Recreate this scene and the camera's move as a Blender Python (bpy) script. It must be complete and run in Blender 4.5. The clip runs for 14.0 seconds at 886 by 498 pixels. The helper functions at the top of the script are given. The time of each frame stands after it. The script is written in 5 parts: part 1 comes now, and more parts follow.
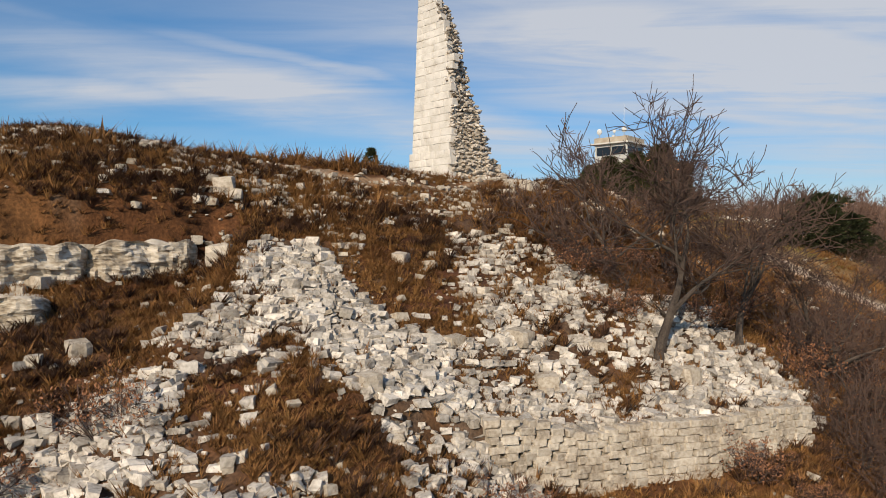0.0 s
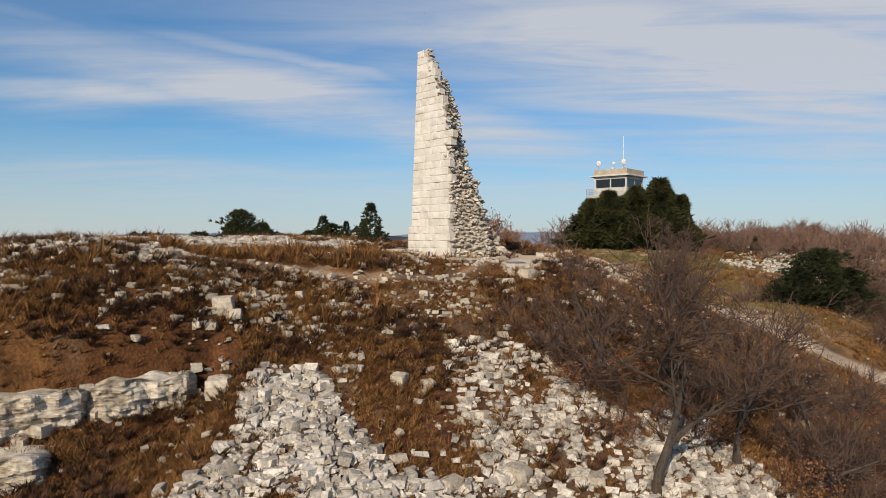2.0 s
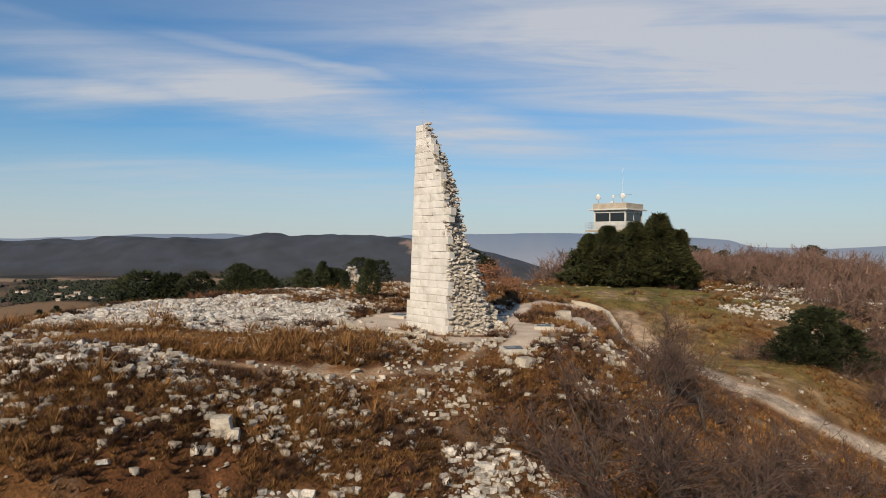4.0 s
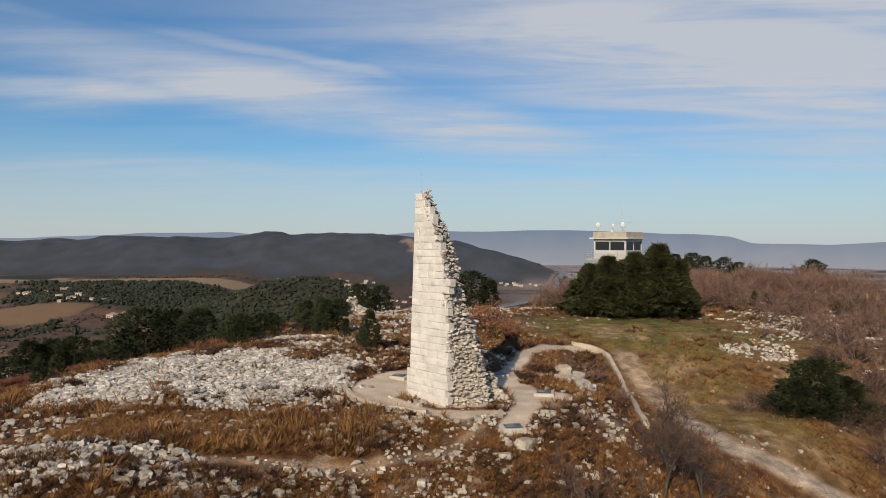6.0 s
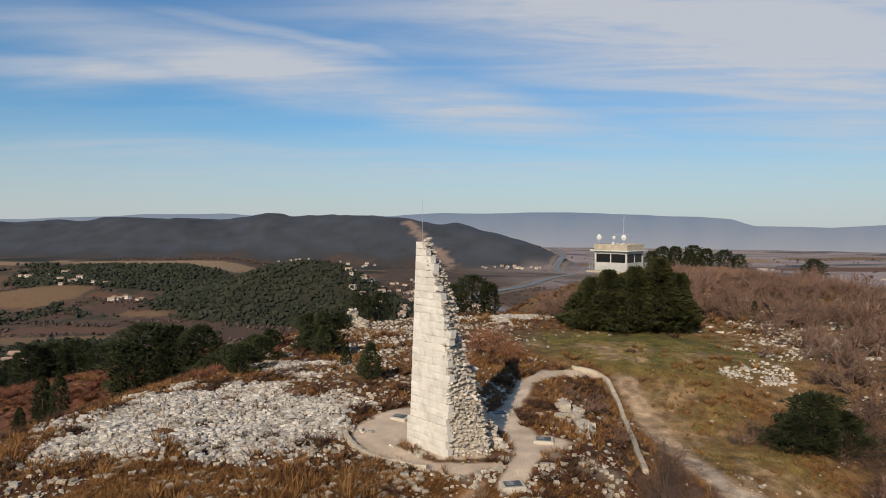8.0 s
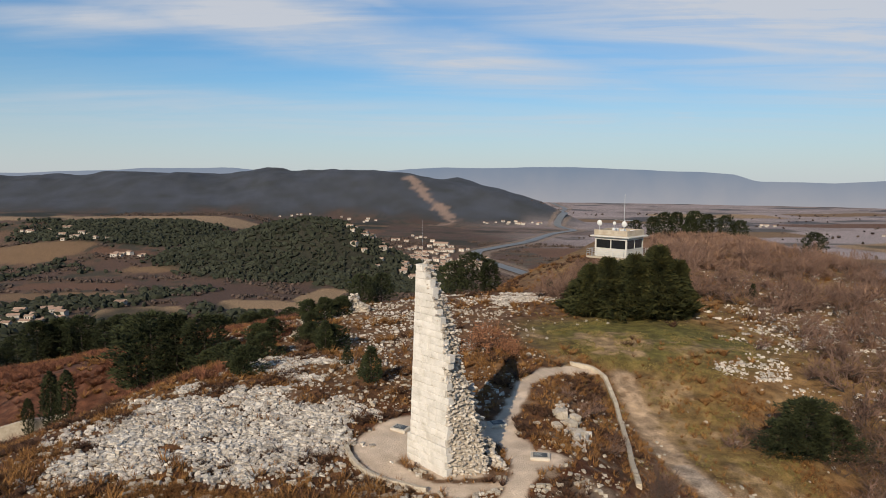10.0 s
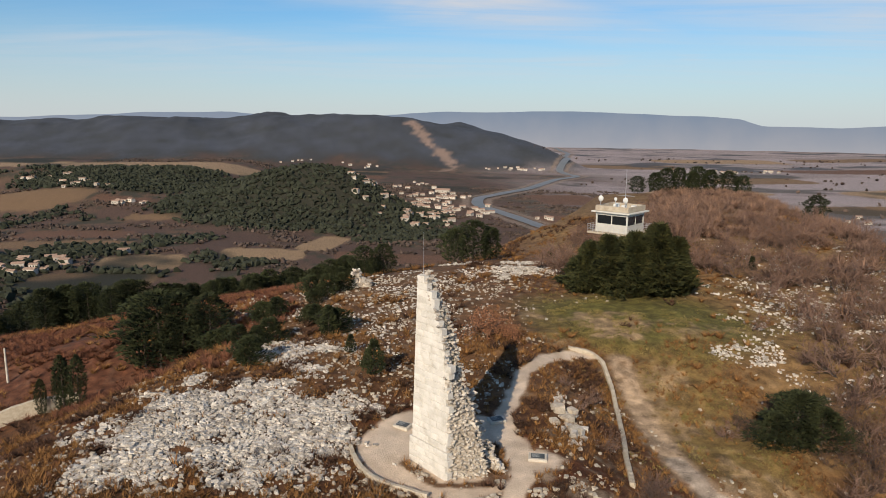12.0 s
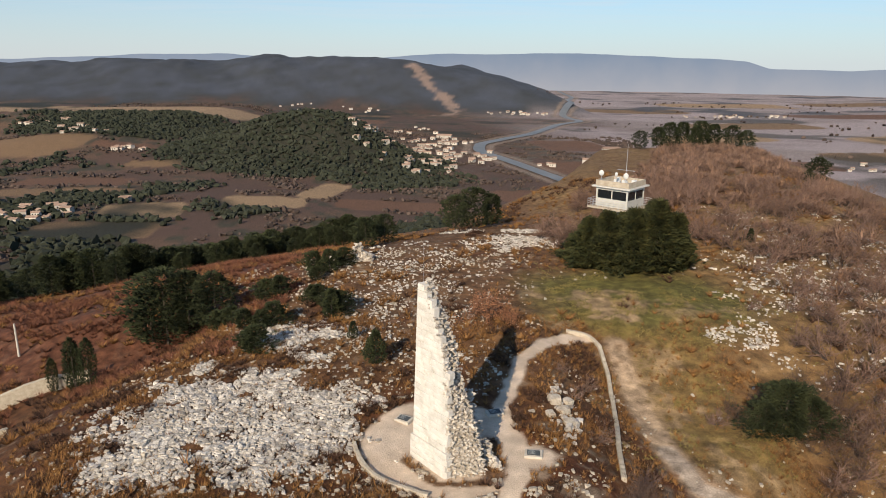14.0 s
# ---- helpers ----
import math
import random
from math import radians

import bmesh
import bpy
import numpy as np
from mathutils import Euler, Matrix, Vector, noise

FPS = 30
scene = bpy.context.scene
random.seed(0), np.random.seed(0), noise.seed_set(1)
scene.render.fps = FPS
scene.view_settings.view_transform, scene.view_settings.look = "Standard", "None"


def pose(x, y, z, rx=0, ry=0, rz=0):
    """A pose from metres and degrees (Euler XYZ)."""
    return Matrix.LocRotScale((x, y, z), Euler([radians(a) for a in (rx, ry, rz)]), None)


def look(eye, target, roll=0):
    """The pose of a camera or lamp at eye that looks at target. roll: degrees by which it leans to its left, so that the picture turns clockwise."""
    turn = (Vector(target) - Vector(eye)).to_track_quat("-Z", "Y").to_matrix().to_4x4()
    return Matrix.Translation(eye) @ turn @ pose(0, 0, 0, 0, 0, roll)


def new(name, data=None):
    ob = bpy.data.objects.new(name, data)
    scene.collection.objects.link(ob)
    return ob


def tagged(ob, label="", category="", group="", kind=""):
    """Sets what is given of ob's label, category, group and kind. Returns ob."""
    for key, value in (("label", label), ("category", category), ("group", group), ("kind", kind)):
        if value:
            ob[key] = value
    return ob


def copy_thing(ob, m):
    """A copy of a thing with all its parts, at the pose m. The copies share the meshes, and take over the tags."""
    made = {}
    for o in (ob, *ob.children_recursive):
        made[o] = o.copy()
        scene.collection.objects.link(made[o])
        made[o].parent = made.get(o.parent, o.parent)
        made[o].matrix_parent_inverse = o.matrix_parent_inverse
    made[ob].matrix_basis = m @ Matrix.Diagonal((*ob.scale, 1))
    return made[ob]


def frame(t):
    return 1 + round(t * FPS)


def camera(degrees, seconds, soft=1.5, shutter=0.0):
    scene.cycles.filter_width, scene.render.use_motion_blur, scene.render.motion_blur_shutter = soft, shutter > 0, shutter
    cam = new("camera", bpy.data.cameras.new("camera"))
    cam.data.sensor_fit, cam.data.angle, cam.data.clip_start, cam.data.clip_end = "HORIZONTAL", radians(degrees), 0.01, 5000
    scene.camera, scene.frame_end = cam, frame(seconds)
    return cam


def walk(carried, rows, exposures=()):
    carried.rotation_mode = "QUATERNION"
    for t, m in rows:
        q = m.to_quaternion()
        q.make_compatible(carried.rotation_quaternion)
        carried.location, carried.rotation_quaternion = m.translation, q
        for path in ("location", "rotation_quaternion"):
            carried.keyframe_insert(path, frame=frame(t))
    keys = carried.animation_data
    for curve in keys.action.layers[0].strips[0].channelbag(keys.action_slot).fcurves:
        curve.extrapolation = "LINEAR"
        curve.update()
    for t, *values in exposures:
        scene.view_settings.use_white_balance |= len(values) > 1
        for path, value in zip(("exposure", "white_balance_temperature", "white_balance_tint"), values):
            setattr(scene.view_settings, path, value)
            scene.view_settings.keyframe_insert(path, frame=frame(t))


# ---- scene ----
cam = camera(65.17, 14.0, 0.95)
# seconds, x, y, z, yaw, pitch, roll
ROWS = [
    (0.0, -0.094, 0.056, -3.476, -0.05, -0.41, -0.52),
    (0.5, -0.087, 0.037, -2.395, -0.04, -0.41, -0.44),
    (1.0, -0.085, 0.023, -1.293, -0.02, -0.42, -0.41),
    (1.5, -0.071, 0.004, -0.192, 0.01, -0.41, -0.35),
    (2.0, -0.048, -0.022, 0.926, -0.01, -0.41, -0.34),
    (2.5, -0.023, -0.032, 2.056, -0.01, -0.41, -0.38),
    (3.0, -0.000, -0.057, 3.190, 0.00, -0.40, -0.41),
    (3.5, 0.034, -0.111, 4.312, 0.03, -0.40, -0.44),
    (6.0, 0.106, -0.225, 9.801, 0.09, -0.65, -0.16),
    (6.5, 0.098, -0.141, 10.840, 0.09, -0.83, -0.17),
    (7.0, 0.096, -0.091, 11.872, 0.11, -1.14, -0.24),
    (7.5, 0.091, -0.056, 12.897, 0.13, -1.58, -0.26),
    (10.0, 0.174, 0.010, 18.150, 0.27, -5.98, -0.43),
    (10.5, 0.176, 0.035, 19.213, 0.28, -7.11, -0.39),
    (11.0, 0.168, 0.049, 20.253, 0.33, -8.25, -0.44),
    (11.5, 0.171, 0.046, 21.290, 0.38, -9.38, -0.47),
    (12.0, 0.175, 0.038, 22.337, 0.42, -10.53, -0.48),
    (12.5, 0.185, 0.045, 23.396, 0.45, -11.67, -0.52),
    (13.0, 0.202, 0.073, 24.449, 0.49, -12.84, -0.53),
    (13.5, 0.238, 0.112, 25.488, 0.52, -13.97, -0.55),
    (14.0, 0.256, 0.155, 26.523, 0.56, -15.12, -0.51),
]
walk(cam, [(t, pose(x, y, z, 90 + pitch, roll, yaw)) for t, x, y, z, yaw, pitch, roll in ROWS],
     [(0.0, 0.0), (2.5, -0.08), (6.0, -0.12), (7.5, -0.13), (10.5, 0.0), (12.5, 0.12), (14.0, 0.25)])


# ---- sky and sun ----
SUN = Vector((-0.30, -0.84, 0.455)).normalized()
world = bpy.data.worlds.new("sky")
scene.world = world
world.use_nodes = True
wn, wl = world.node_tree.nodes, world.node_tree.links
wn.clear()


def wnode(kind, **values):
    n = wn.new(kind)
    for key, value in values.items():
        n.inputs[key].default_value = value
    return n


def wmath(op, a, b=None, clamp=False):
    n = wn.new("ShaderNodeMath")
    n.operation, n.use_clamp = op, clamp
    for k, v in enumerate((a, b)):
        if v is None:
            continue
        if isinstance(v, (int, float)):
            n.inputs[k].default_value = v
        else:
            wl.new(v, n.inputs[k])
    return n.outputs[0]


def wramp(x, a, b):
    n = wn.new("ShaderNodeMapRange")
    n.interpolation_type = "SMOOTHSTEP"
    n.inputs["From Min"].default_value, n.inputs["From Max"].default_value = a, b
    wl.new(x, n.inputs["Value"])
    return n.outputs[0]


sky = wn.new("ShaderNodeTexSky")
sky.sky_type, sky.sun_disc = "NISHITA", False
sky.sun_elevation, sky.sun_rotation = math.asin(SUN.z), math.atan2(SUN.x, SUN.y)
sky.altitude, sky.air_density, sky.dust_density, sky.ozone_density = 400, 1.0, 0.6, 2.2
co = wn.new("ShaderNodeTexCoord")
sep = wn.new("ShaderNodeSeparateXYZ")
wl.new(co.outputs["Generated"], sep.inputs[0])
# cirrus on a high flat layer: direction divided by its height
up = wmath("ADD", wmath("MAXIMUM", sep.outputs[2], 0.0), 0.06)
px, py = wmath("DIVIDE", sep.outputs[0], up), wmath("DIVIDE", sep.outputs[1], up)
comb = wn.new("ShaderNodeCombineXYZ")
wl.new(px, comb.inputs[0]), wl.new(py, comb.inputs[1])


def cirrus(turn, scale, detail, place=(0, 0, 0), distortion=0.8):
    m = wn.new("ShaderNodeMapping")
    m.inputs["Rotation"].default_value = (0, 0, radians(turn))
    m.inputs["Scale"].default_value = (*scale, 1)
    m.inputs["Location"].default_value = place
    wl.new(comb.outputs[0], m.inputs[0])
    n = wnode("ShaderNodeTexNoise", Scale=1.0, Detail=detail, Roughness=0.58, Distortion=distortion)
    wl.new(m.outputs[0], n.inputs["Vector"])
    return n.outputs[0]


# cloud bands by bearing and height ahead: along, up, half length, half width, slope, weight
ahead = wmath("MAXIMUM", sep.outputs[1], 0.08)
cu, cv = wmath("DIVIDE", sep.outputs[0], ahead), wmath("DIVIDE", sep.outputs[2], ahead)
warp = cirrus(10, (0.5, 0.9), 5, (2.0, 1.0, 0), 0.6)
cv = wmath("ADD", cv, wmath("MULTIPLY", wmath("SUBTRACT", warp, 0.5), 0.06))
BANDS = [(-0.20, 0.262, 0.20, 0.014, -0.20, 0.8), (-0.26, 0.220, 0.36, 0.044, -0.16, 1.2), (-0.50, 0.214, 0.22, 0.024, -0.03, 0.9), (-0.06, 0.180, 0.32, 0.040, -0.16, 1.1),
         (0.40, 0.262, 0.54, 0.115, -0.14, 1.25), (0.58, 0.37, 0.44, 0.12, -0.12, 1.1), (0.62, 0.17, 0.38, 0.07, -0.08, 0.85), (0.26, 0.118, 0.06, 0.010, 0.02, 0.5), (0.34, 0.09, 0.04, 0.005, 0.0, 0.4),
         (-0.55, 0.315, 0.20, 0.012, -0.2, 0.22), (-0.55, 0.5, 0.7, 0.05, -0.2, 0.5), (-0.4, 0.10, 0.5, 0.016, 0.0, 0.4), (0.0, 0.07, 0.9, 0.02, 0.0, 0.45)]
bands = None
for bu, bv, bl, bw, slope, weight in BANDS:
    du = wmath("SUBTRACT", cu, bu)
    dv = wmath("SUBTRACT", wmath("SUBTRACT", cv, bv), wmath("MULTIPLY", du, slope))
    q = wmath("ADD", wmath("POWER", wmath("ABSOLUTE", wmath("DIVIDE", du, bl)), 2.0), wmath("POWER", wmath("ABSOLUTE", wmath("DIVIDE", dv, bw)), 2.0))
    g = wmath("MULTIPLY", wmath("EXPONENT", wmath("MULTIPLY", q, -1.0)), weight)
    bands = g if bands is None else wmath("MAXIMUM", bands, g)
wisps = cirrus(14, (0.35, 1.5), 9, (3.1, 1.7, 0), 1.4)
fuzz = cirrus(40, (0.9, 1.6), 8, (7.1, 2.2, 0), 1.0)
texture = wramp(wmath("ADD", wmath("MULTIPLY", wisps, 0.65), wmath("MULTIPLY", fuzz, 0.35)), 0.34, 0.62)
cover = wmath("MULTIPLY", bands, wmath("ADD", wmath("MULTIPLY", texture, 0.5), 0.54))
cover = wmath("ADD", cover, wmath("MULTIPLY", texture, 0.10))
# a thin veil added over the unseen sky, south and overhead, whitening the light
south = wmath("MAXIMUM", wramp(sep.outputs[1], 0.35, -0.1), wramp(sep.outputs[2], 0.42, 0.75))
cover = wmath("ADD", cover, wmath("MULTIPLY", south, 0.13))
cover = wmath("MULTIPLY", cover, wramp(sep.outputs[2], 0.0, 0.10), True)
pale = wmath("POWER", wmath("SUBTRACT", 1.0, wramp(sep.outputs[2], -0.02, 0.19)), 1.2)
mix1 = wn.new("ShaderNodeMix")
mix1.data_type = "RGBA"
wl.new(wmath("MULTIPLY", wmath("POWER", cover, 1.15), 0.9), mix1.inputs[0])
tone = wn.new("ShaderNodeMix")
tone.data_type, tone.blend_type = "RGBA", "MULTIPLY"
tone.inputs[0].default_value = 1.0
tone.inputs[7].default_value = (0.52, 0.955, 1.24, 1)
wl.new(sky.outputs[0], tone.inputs[6])
wl.new(tone.outputs[2], mix1.inputs[6])
mix1.inputs[7].default_value = (7.0, 7.2, 7.7, 1)
mix2 = wn.new("ShaderNodeMix")
mix2.data_type = "RGBA"
wl.new(wmath("MULTIPLY", pale, 0.8), mix2.inputs[0])
wl.new(mix1.outputs[2], mix2.inputs[6])
mix2.inputs[7].default_value = (7.2, 7.2, 7.35, 1)
bg = wnode("ShaderNodeBackground", Strength=0.086)
wl.new(mix2.outputs[2], bg.inputs[0])
out = wn.new("ShaderNodeOutputWorld")
wl.new(bg.outputs[0], out.inputs[0])

sun_data = bpy.data.lights.new("sun", "SUN")
sun_data.energy, sun_data.angle, sun_data.color = 4.9, radians(0.53), (1.0, 0.845, 0.655)
sun = new("sun", sun_data)
sun.matrix_world = look((0, 0, 60), Vector((0, 0, 60)) - SUN)


# ---- the lie of the land ----
def hash2(i, j, seed=0):
    n = (i * 374761393 + j * 668265263 + seed * 144665) & 0x7FFFFFFF
    n = ((n ^ (n >> 13)) * 1274126177) & 0x7FFFFFFF
    n = ((n ^ (n >> 16)) * 1103515245) & 0x7FFFFFFF
    return (n & 0xFFFFFF) / float(0xFFFFFF)


def vnoise(x, y, seed=0):
    """Smooth noise between -1 and 1."""
    x, y = np.asarray(x, float), np.asarray(y, float)
    i, j = np.floor(x).astype(np.int64), np.floor(y).astype(np.int64)
    u, v = x - i, y - j
    u, v = u * u * (3 - 2 * u), v * v * (3 - 2 * v)
    a, b = hash2(i, j, seed), hash2(i + 1, j, seed)
    c, d = hash2(i, j + 1, seed), hash2(i + 1, j + 1, seed)
    return 2 * ((a + (b - a) * u) * (1 - v) + (c + (d - c) * u) * v) - 1


def fbm(x, y, octaves=4, seed=0):
    s, a = 0.0, 0.5
    for k in range(octaves):
        s = s + a * vnoise(np.asarray(x) * 2 ** k + 17.3 * k, np.asarray(y) * 2 ** k - 9.1 * k, seed + k)
        a *= 0.5
    return s


def step(a, b, t):
    t = np.clip((np.asarray(t, float) - a) / (b - a), 0, 1)
    return t * t * (3 - 2 * t)


def softplus(d, s):
    return s * np.logaddexp(0, np.asarray(d, float) / s)


def bell(x, y, cx, cy, rx, ry, turn=0.0):
    c, s = math.cos(turn), math.sin(turn)
    u, v = (x - cx) * c + (y - cy) * s, -(x - cx) * s + (y - cy) * c
    return np.exp(-(u / rx) ** 2 - (v / ry) ** 2)


def along(x, y, line):
    """Distance from a polyline."""
    best = np.full(np.shape(x), 1e9)
    for (ax, ay), (bx, by) in zip(line, line[1:]):
        dx, dy = bx - ax, by - ay
        t = np.clip(((x - ax) * dx + (y - ay) * dy) / (dx * dx + dy * dy), 0, 1)
        best = np.minimum(best, np.hypot(x - ax - t * dx, y - ay - t * dy))
    return best


def valley(x, y):
    z = -150 + 22 * step(500, -500, x) + 5 * fbm(x / 260, y / 260, 3, 5)
    z = z + 66 * bell(x, y, -265, 1130, 130, 105, 0.1) + 40 * bell(x, y, -150, 1120, 90, 90)
    z = z + 52 * step(1150, 1400, y) * step(2100, 1650, y) * step(-250, -520, x)
    z = z + 30 * bell(x, y, -640, 1180, 190, 130)
    ridge = np.interp(x, [-4200, -2600, -1500, -900, -420, -150, 60, 260, 420, 520], [70, 120, 150, 160, 172, 165, 140, 105, 55, 0])
    front = np.interp(x, [-4200, -900, -200, 200, 520], [2150, 2150, 2250, 2250, 2250])
    back = front + 1500
    rise = step(0, 1, (y - front) / np.interp(x, [-900, 0, 400], [1000, 700, 450])) * step(0, 1, (back + 700 - y) / 900)
    z = z + ridge * rise * (1 + 0.30 * fbm(x / 240 + 0.3 * y / 300, y / 600, 4, 9))
    return z


def land(x, y):
    """The ground's height at (x, y), for numbers or arrays."""
    x, y = np.asarray(x, float), np.asarray(y, float)
    p = 0.2 + 0.9 * bell(x, y, -20, 45, 10, 14) + 0.7 * bell(x, y, -15.5, 28, 4, 4) + 1.0 * bell(x, y, -10, 58, 9, 9)
    p = p - 3.6 * step(7, 18, x) * step(74, 54, y) - 0.9 * step(26, 34, x) * step(120, 80, y)
    p = p + 2.0 * bell(x, y, 70, 150, 40, 38) + 0.8 * bell(x, y, 4, 67, 6, 5)
    p = p - 0.12 * softplus(y - 100, 4) * step(45, 15, x) * step(190, 130, y) - 0.035 * softplus(y - 130, 8)
    edge = np.interp(x, [-60, -14, -9, 0, 6, 12, 16, 27, 45, 80], [26, 26, 29, 36.0, 37.4, 39.6, 41.5, 51, 60, 66])
    k = np.interp(x, [-60, -14, -9, -4, 0, 10, 27, 60], [0.5, 0.56, 0.56, 0.46, 0.46, 0.47, 0.45, 0.4])
    d = edge - y
    f = -k * (softplus(d, 1.2) - 0.45 * softplus(d - 22, 3))
    xe = np.interp(y, [0, 30, 45, 66, 90, 120, 160, 220, 280, 400], [-31, -30, -28, -22, -14, 3, 26, 50, 68, 90])
    steep = np.interp(y, [0, 60, 88, 125], [0.42, 0.46, 0.22, 0.15])
    dl = xe - x
    left = -steep * softplus(dl, 2.5) + (steep - 0.2) * softplus(dl - 45, 8)
    yb = np.interp(x, [-20, 0, 30, 60, 120], [130, 135, 180, 280, 290])
    z = p + f + left - np.interp(x, [-20, 20, 60], [0.17, 0.22, 0.32]) * softplus(y - yb, 6) - 0.34 * softplus(x - np.interp(y, [40, 60, 105, 140, 170, 250, 320], [60, 62, 70, 80, 86, 112, 125]), 5)
    rough = step(260, 60, np.hypot(x, y - 50))
    z = z + rough * (0.22 * fbm(x / 3.2, y / 3.2, 3, 2) + 0.10 * fbm(x / 0.8, y / 0.8, 2, 3)) * (1 - flat(x, y))
    wall = np.interp(x, [-4, 3.5, 7.5, 11, 14], [16.6, 19.0, 20.3, 21.9, 23.5])
    z = z - np.interp(x, [-4, 0, 4, 8, 12, 13], [0, 0.5, 1.25, 1.1, 0.5, 0]) * step(0.35, -0.1, y - wall) - np.interp(x, [-1, 3, 8, 11], [0, 0.9, 1.0, 0]) * step(4.5, 1, y - wall)
    ledge = np.interp(x, [-16, -12.3, -10.2, -8.2], [19.0, 21.4, 23.1, 24.5])
    z = z + np.interp(x, [-15, -13, -8.6, -7.2], [0.9, 0.7, 0.3, 0]) * step(-0.4, 0.5, y - ledge) * step(6, 1, y - ledge) - np.interp(x, [-16, -13, -8.2, -7], [0.9, 1.55, 1.5, 0]) * step(0.2, -0.4, y - ledge) * (0.5 + 0.5 * step(-6, -2.5, y - ledge))
    z = z - 3.6 * bell(x, y, -35, 77, 10, 10)
    v = valley(x, y)
    return 0.5 * (z + v + np.sqrt((z - v) ** 2 + 30)) - 0.05 + 0.4 * (1 - rough) * fbm(x / 25, y / 25, 3, 8)


# paths and paved ground, in plan
LOOP = [(3.5, 36.5), (5.2, 40.5), (4.6, 46), (4.6, 50), (5.8, 54), (7.2, 59), (9.6, 63), (12.4, 65.6), (14.6, 66.4)]
TRACK = [(17.4, 66), (17.5, 60), (17.7, 54), (17.9, 49.5), (19, 45), (23, 43.5), (30, 42)]
TRAIL = [(2.2, 36.8), (0.4, 34.6), (-4, 31.2), (-9, 30.2), (-14, 29.2), (-22, 28)]


def flat(x, y):
    return step(7.2, 5.4, np.hypot((x - 0.4) * 0.95, y - 43.2))


def paved(x, y):
    """How far the pale trodden ground lies bare: 0 to 1."""
    wob = 0.5 * fbm(x / 1.3, y / 1.3, 3, 21)
    ring = step(6.3, 5.8, np.hypot((x - 0.2) * 1.02, (y - 44.0) * 0.96) + wob)
    # turf and fallen stone left along the tower's foot
    foot = step(1.1, 0.7, np.hypot((x - 3.5) / 1.15, (y - 42.4) / 3.2) + 0.6 * wob) + step(0.5, 0.25, along(x, y, [(-2.5, 41.9), (-0.2, 39.4), (2.6, 39.6)]) + 0.8 * wob)
    ring = ring * np.clip(1 - 0.9 * foot, 0, 1)
    loop = step(0.85, 0.5, along(x, y, LOOP) + wob * 0.6)
    apron = step(1.8, 1.2, np.hypot((x - 6.2) * 0.8, y - 42.8) + wob)
    return np.clip(np.maximum(np.maximum(ring, loop), apron), 0, 1)


# ---- materials ----
def material(name, colours, scale=1.0, rough=0.9, bump=0.3, fine=12.0, island=0.0, item=0.0, attribute="", metal=0.0, stretch=(1, 1, 1), spread=(0.35, 0.65), distance=0.05):
    """Two scales of noise over a ramp of colours, relief, and a shade that varies from piece to piece."""
    m = bpy.data.materials.new(name)
    m.use_nodes = True
    nt, ln = m.node_tree.nodes, m.node_tree.links
    b = nt["Principled BSDF"]
    b.inputs["Roughness"].default_value, b.inputs["Metallic"].default_value = rough, metal
    b.inputs["Specular IOR Level"].default_value = 0.25
    tc = nt.new("ShaderNodeTexCoord")
    mp = nt.new("ShaderNodeMapping")
    mp.inputs["Scale"].default_value = stretch
    geo = nt.new("ShaderNodeNewGeometry")
    ln.new(geo.outputs["Position"], mp.inputs[0])
    big, small = nt.new("ShaderNodeTexNoise"), nt.new("ShaderNodeTexNoise")
    for n, s, d in ((big, scale, 5), (small, scale * fine, 6)):
        n.inputs["Scale"].default_value, n.inputs["Detail"].default_value = s, d
        ln.new(mp.outputs[0], n.inputs["Vector"])
    both = nt.new("ShaderNodeMix")
    both.inputs[0].default_value = 0.45
    ln.new(big.outputs[0], both.inputs[2]), ln.new(small.outputs[0], both.inputs[3])
    ramp = nt.new("ShaderNodeValToRGB")
    e = ramp.color_ramp.elements
    while len(e) < len(colours):
        e.new(0.5)
    for k, c in enumerate(colours):
        e[k].position, e[k].color = spread[0] + (spread[1] - spread[0]) * k / max(1, len(colours) - 1), (*c, 1)
    ln.new(both.outputs[0], ramp.inputs[0])
    col = ramp.outputs[0]
    if attribute:
        at = nt.new("ShaderNodeAttribute")
        at.attribute_name = attribute
        mul = nt.new("ShaderNodeMix")
        mul.data_type, mul.blend_type = "RGBA", "MULTIPLY"
        mul.inputs[0].default_value = 1
        ln.new(at.outputs["Color"], mul.inputs[6]), ln.new(col, mul.inputs[7]), ln.new(at.outputs["Alpha"], mul.inputs[0])
        col = mul.outputs[2]
    for amount, source in ((island, geo.outputs["Random Per Island"]), (item, None)):
        if amount:
            if source is None:
                source = nt.new("ShaderNodeObjectInfo").outputs["Random"]
            mr = nt.new("ShaderNodeMapRange")
            mr.inputs["To Min"].default_value, mr.inputs["To Max"].default_value = 1 - amount, 1 + amount
            ln.new(source, mr.inputs["Value"])
            hs = nt.new("ShaderNodeHueSaturation")
            ln.new(mr.outputs[0], hs.inputs["Value"]), ln.new(col, hs.inputs["Color"])
            col = hs.outputs[0]
    ln.new(col, b.inputs["Base Color"])
    if bump:
        bp = nt.new("ShaderNodeBump")
        bp.inputs["Strength"].default_value, bp.inputs["Distance"].default_value = bump, distance
        ln.new(both.outputs[0], bp.inputs["Height"]), ln.new(bp.outputs[0], b.inputs["Normal"])
    return m


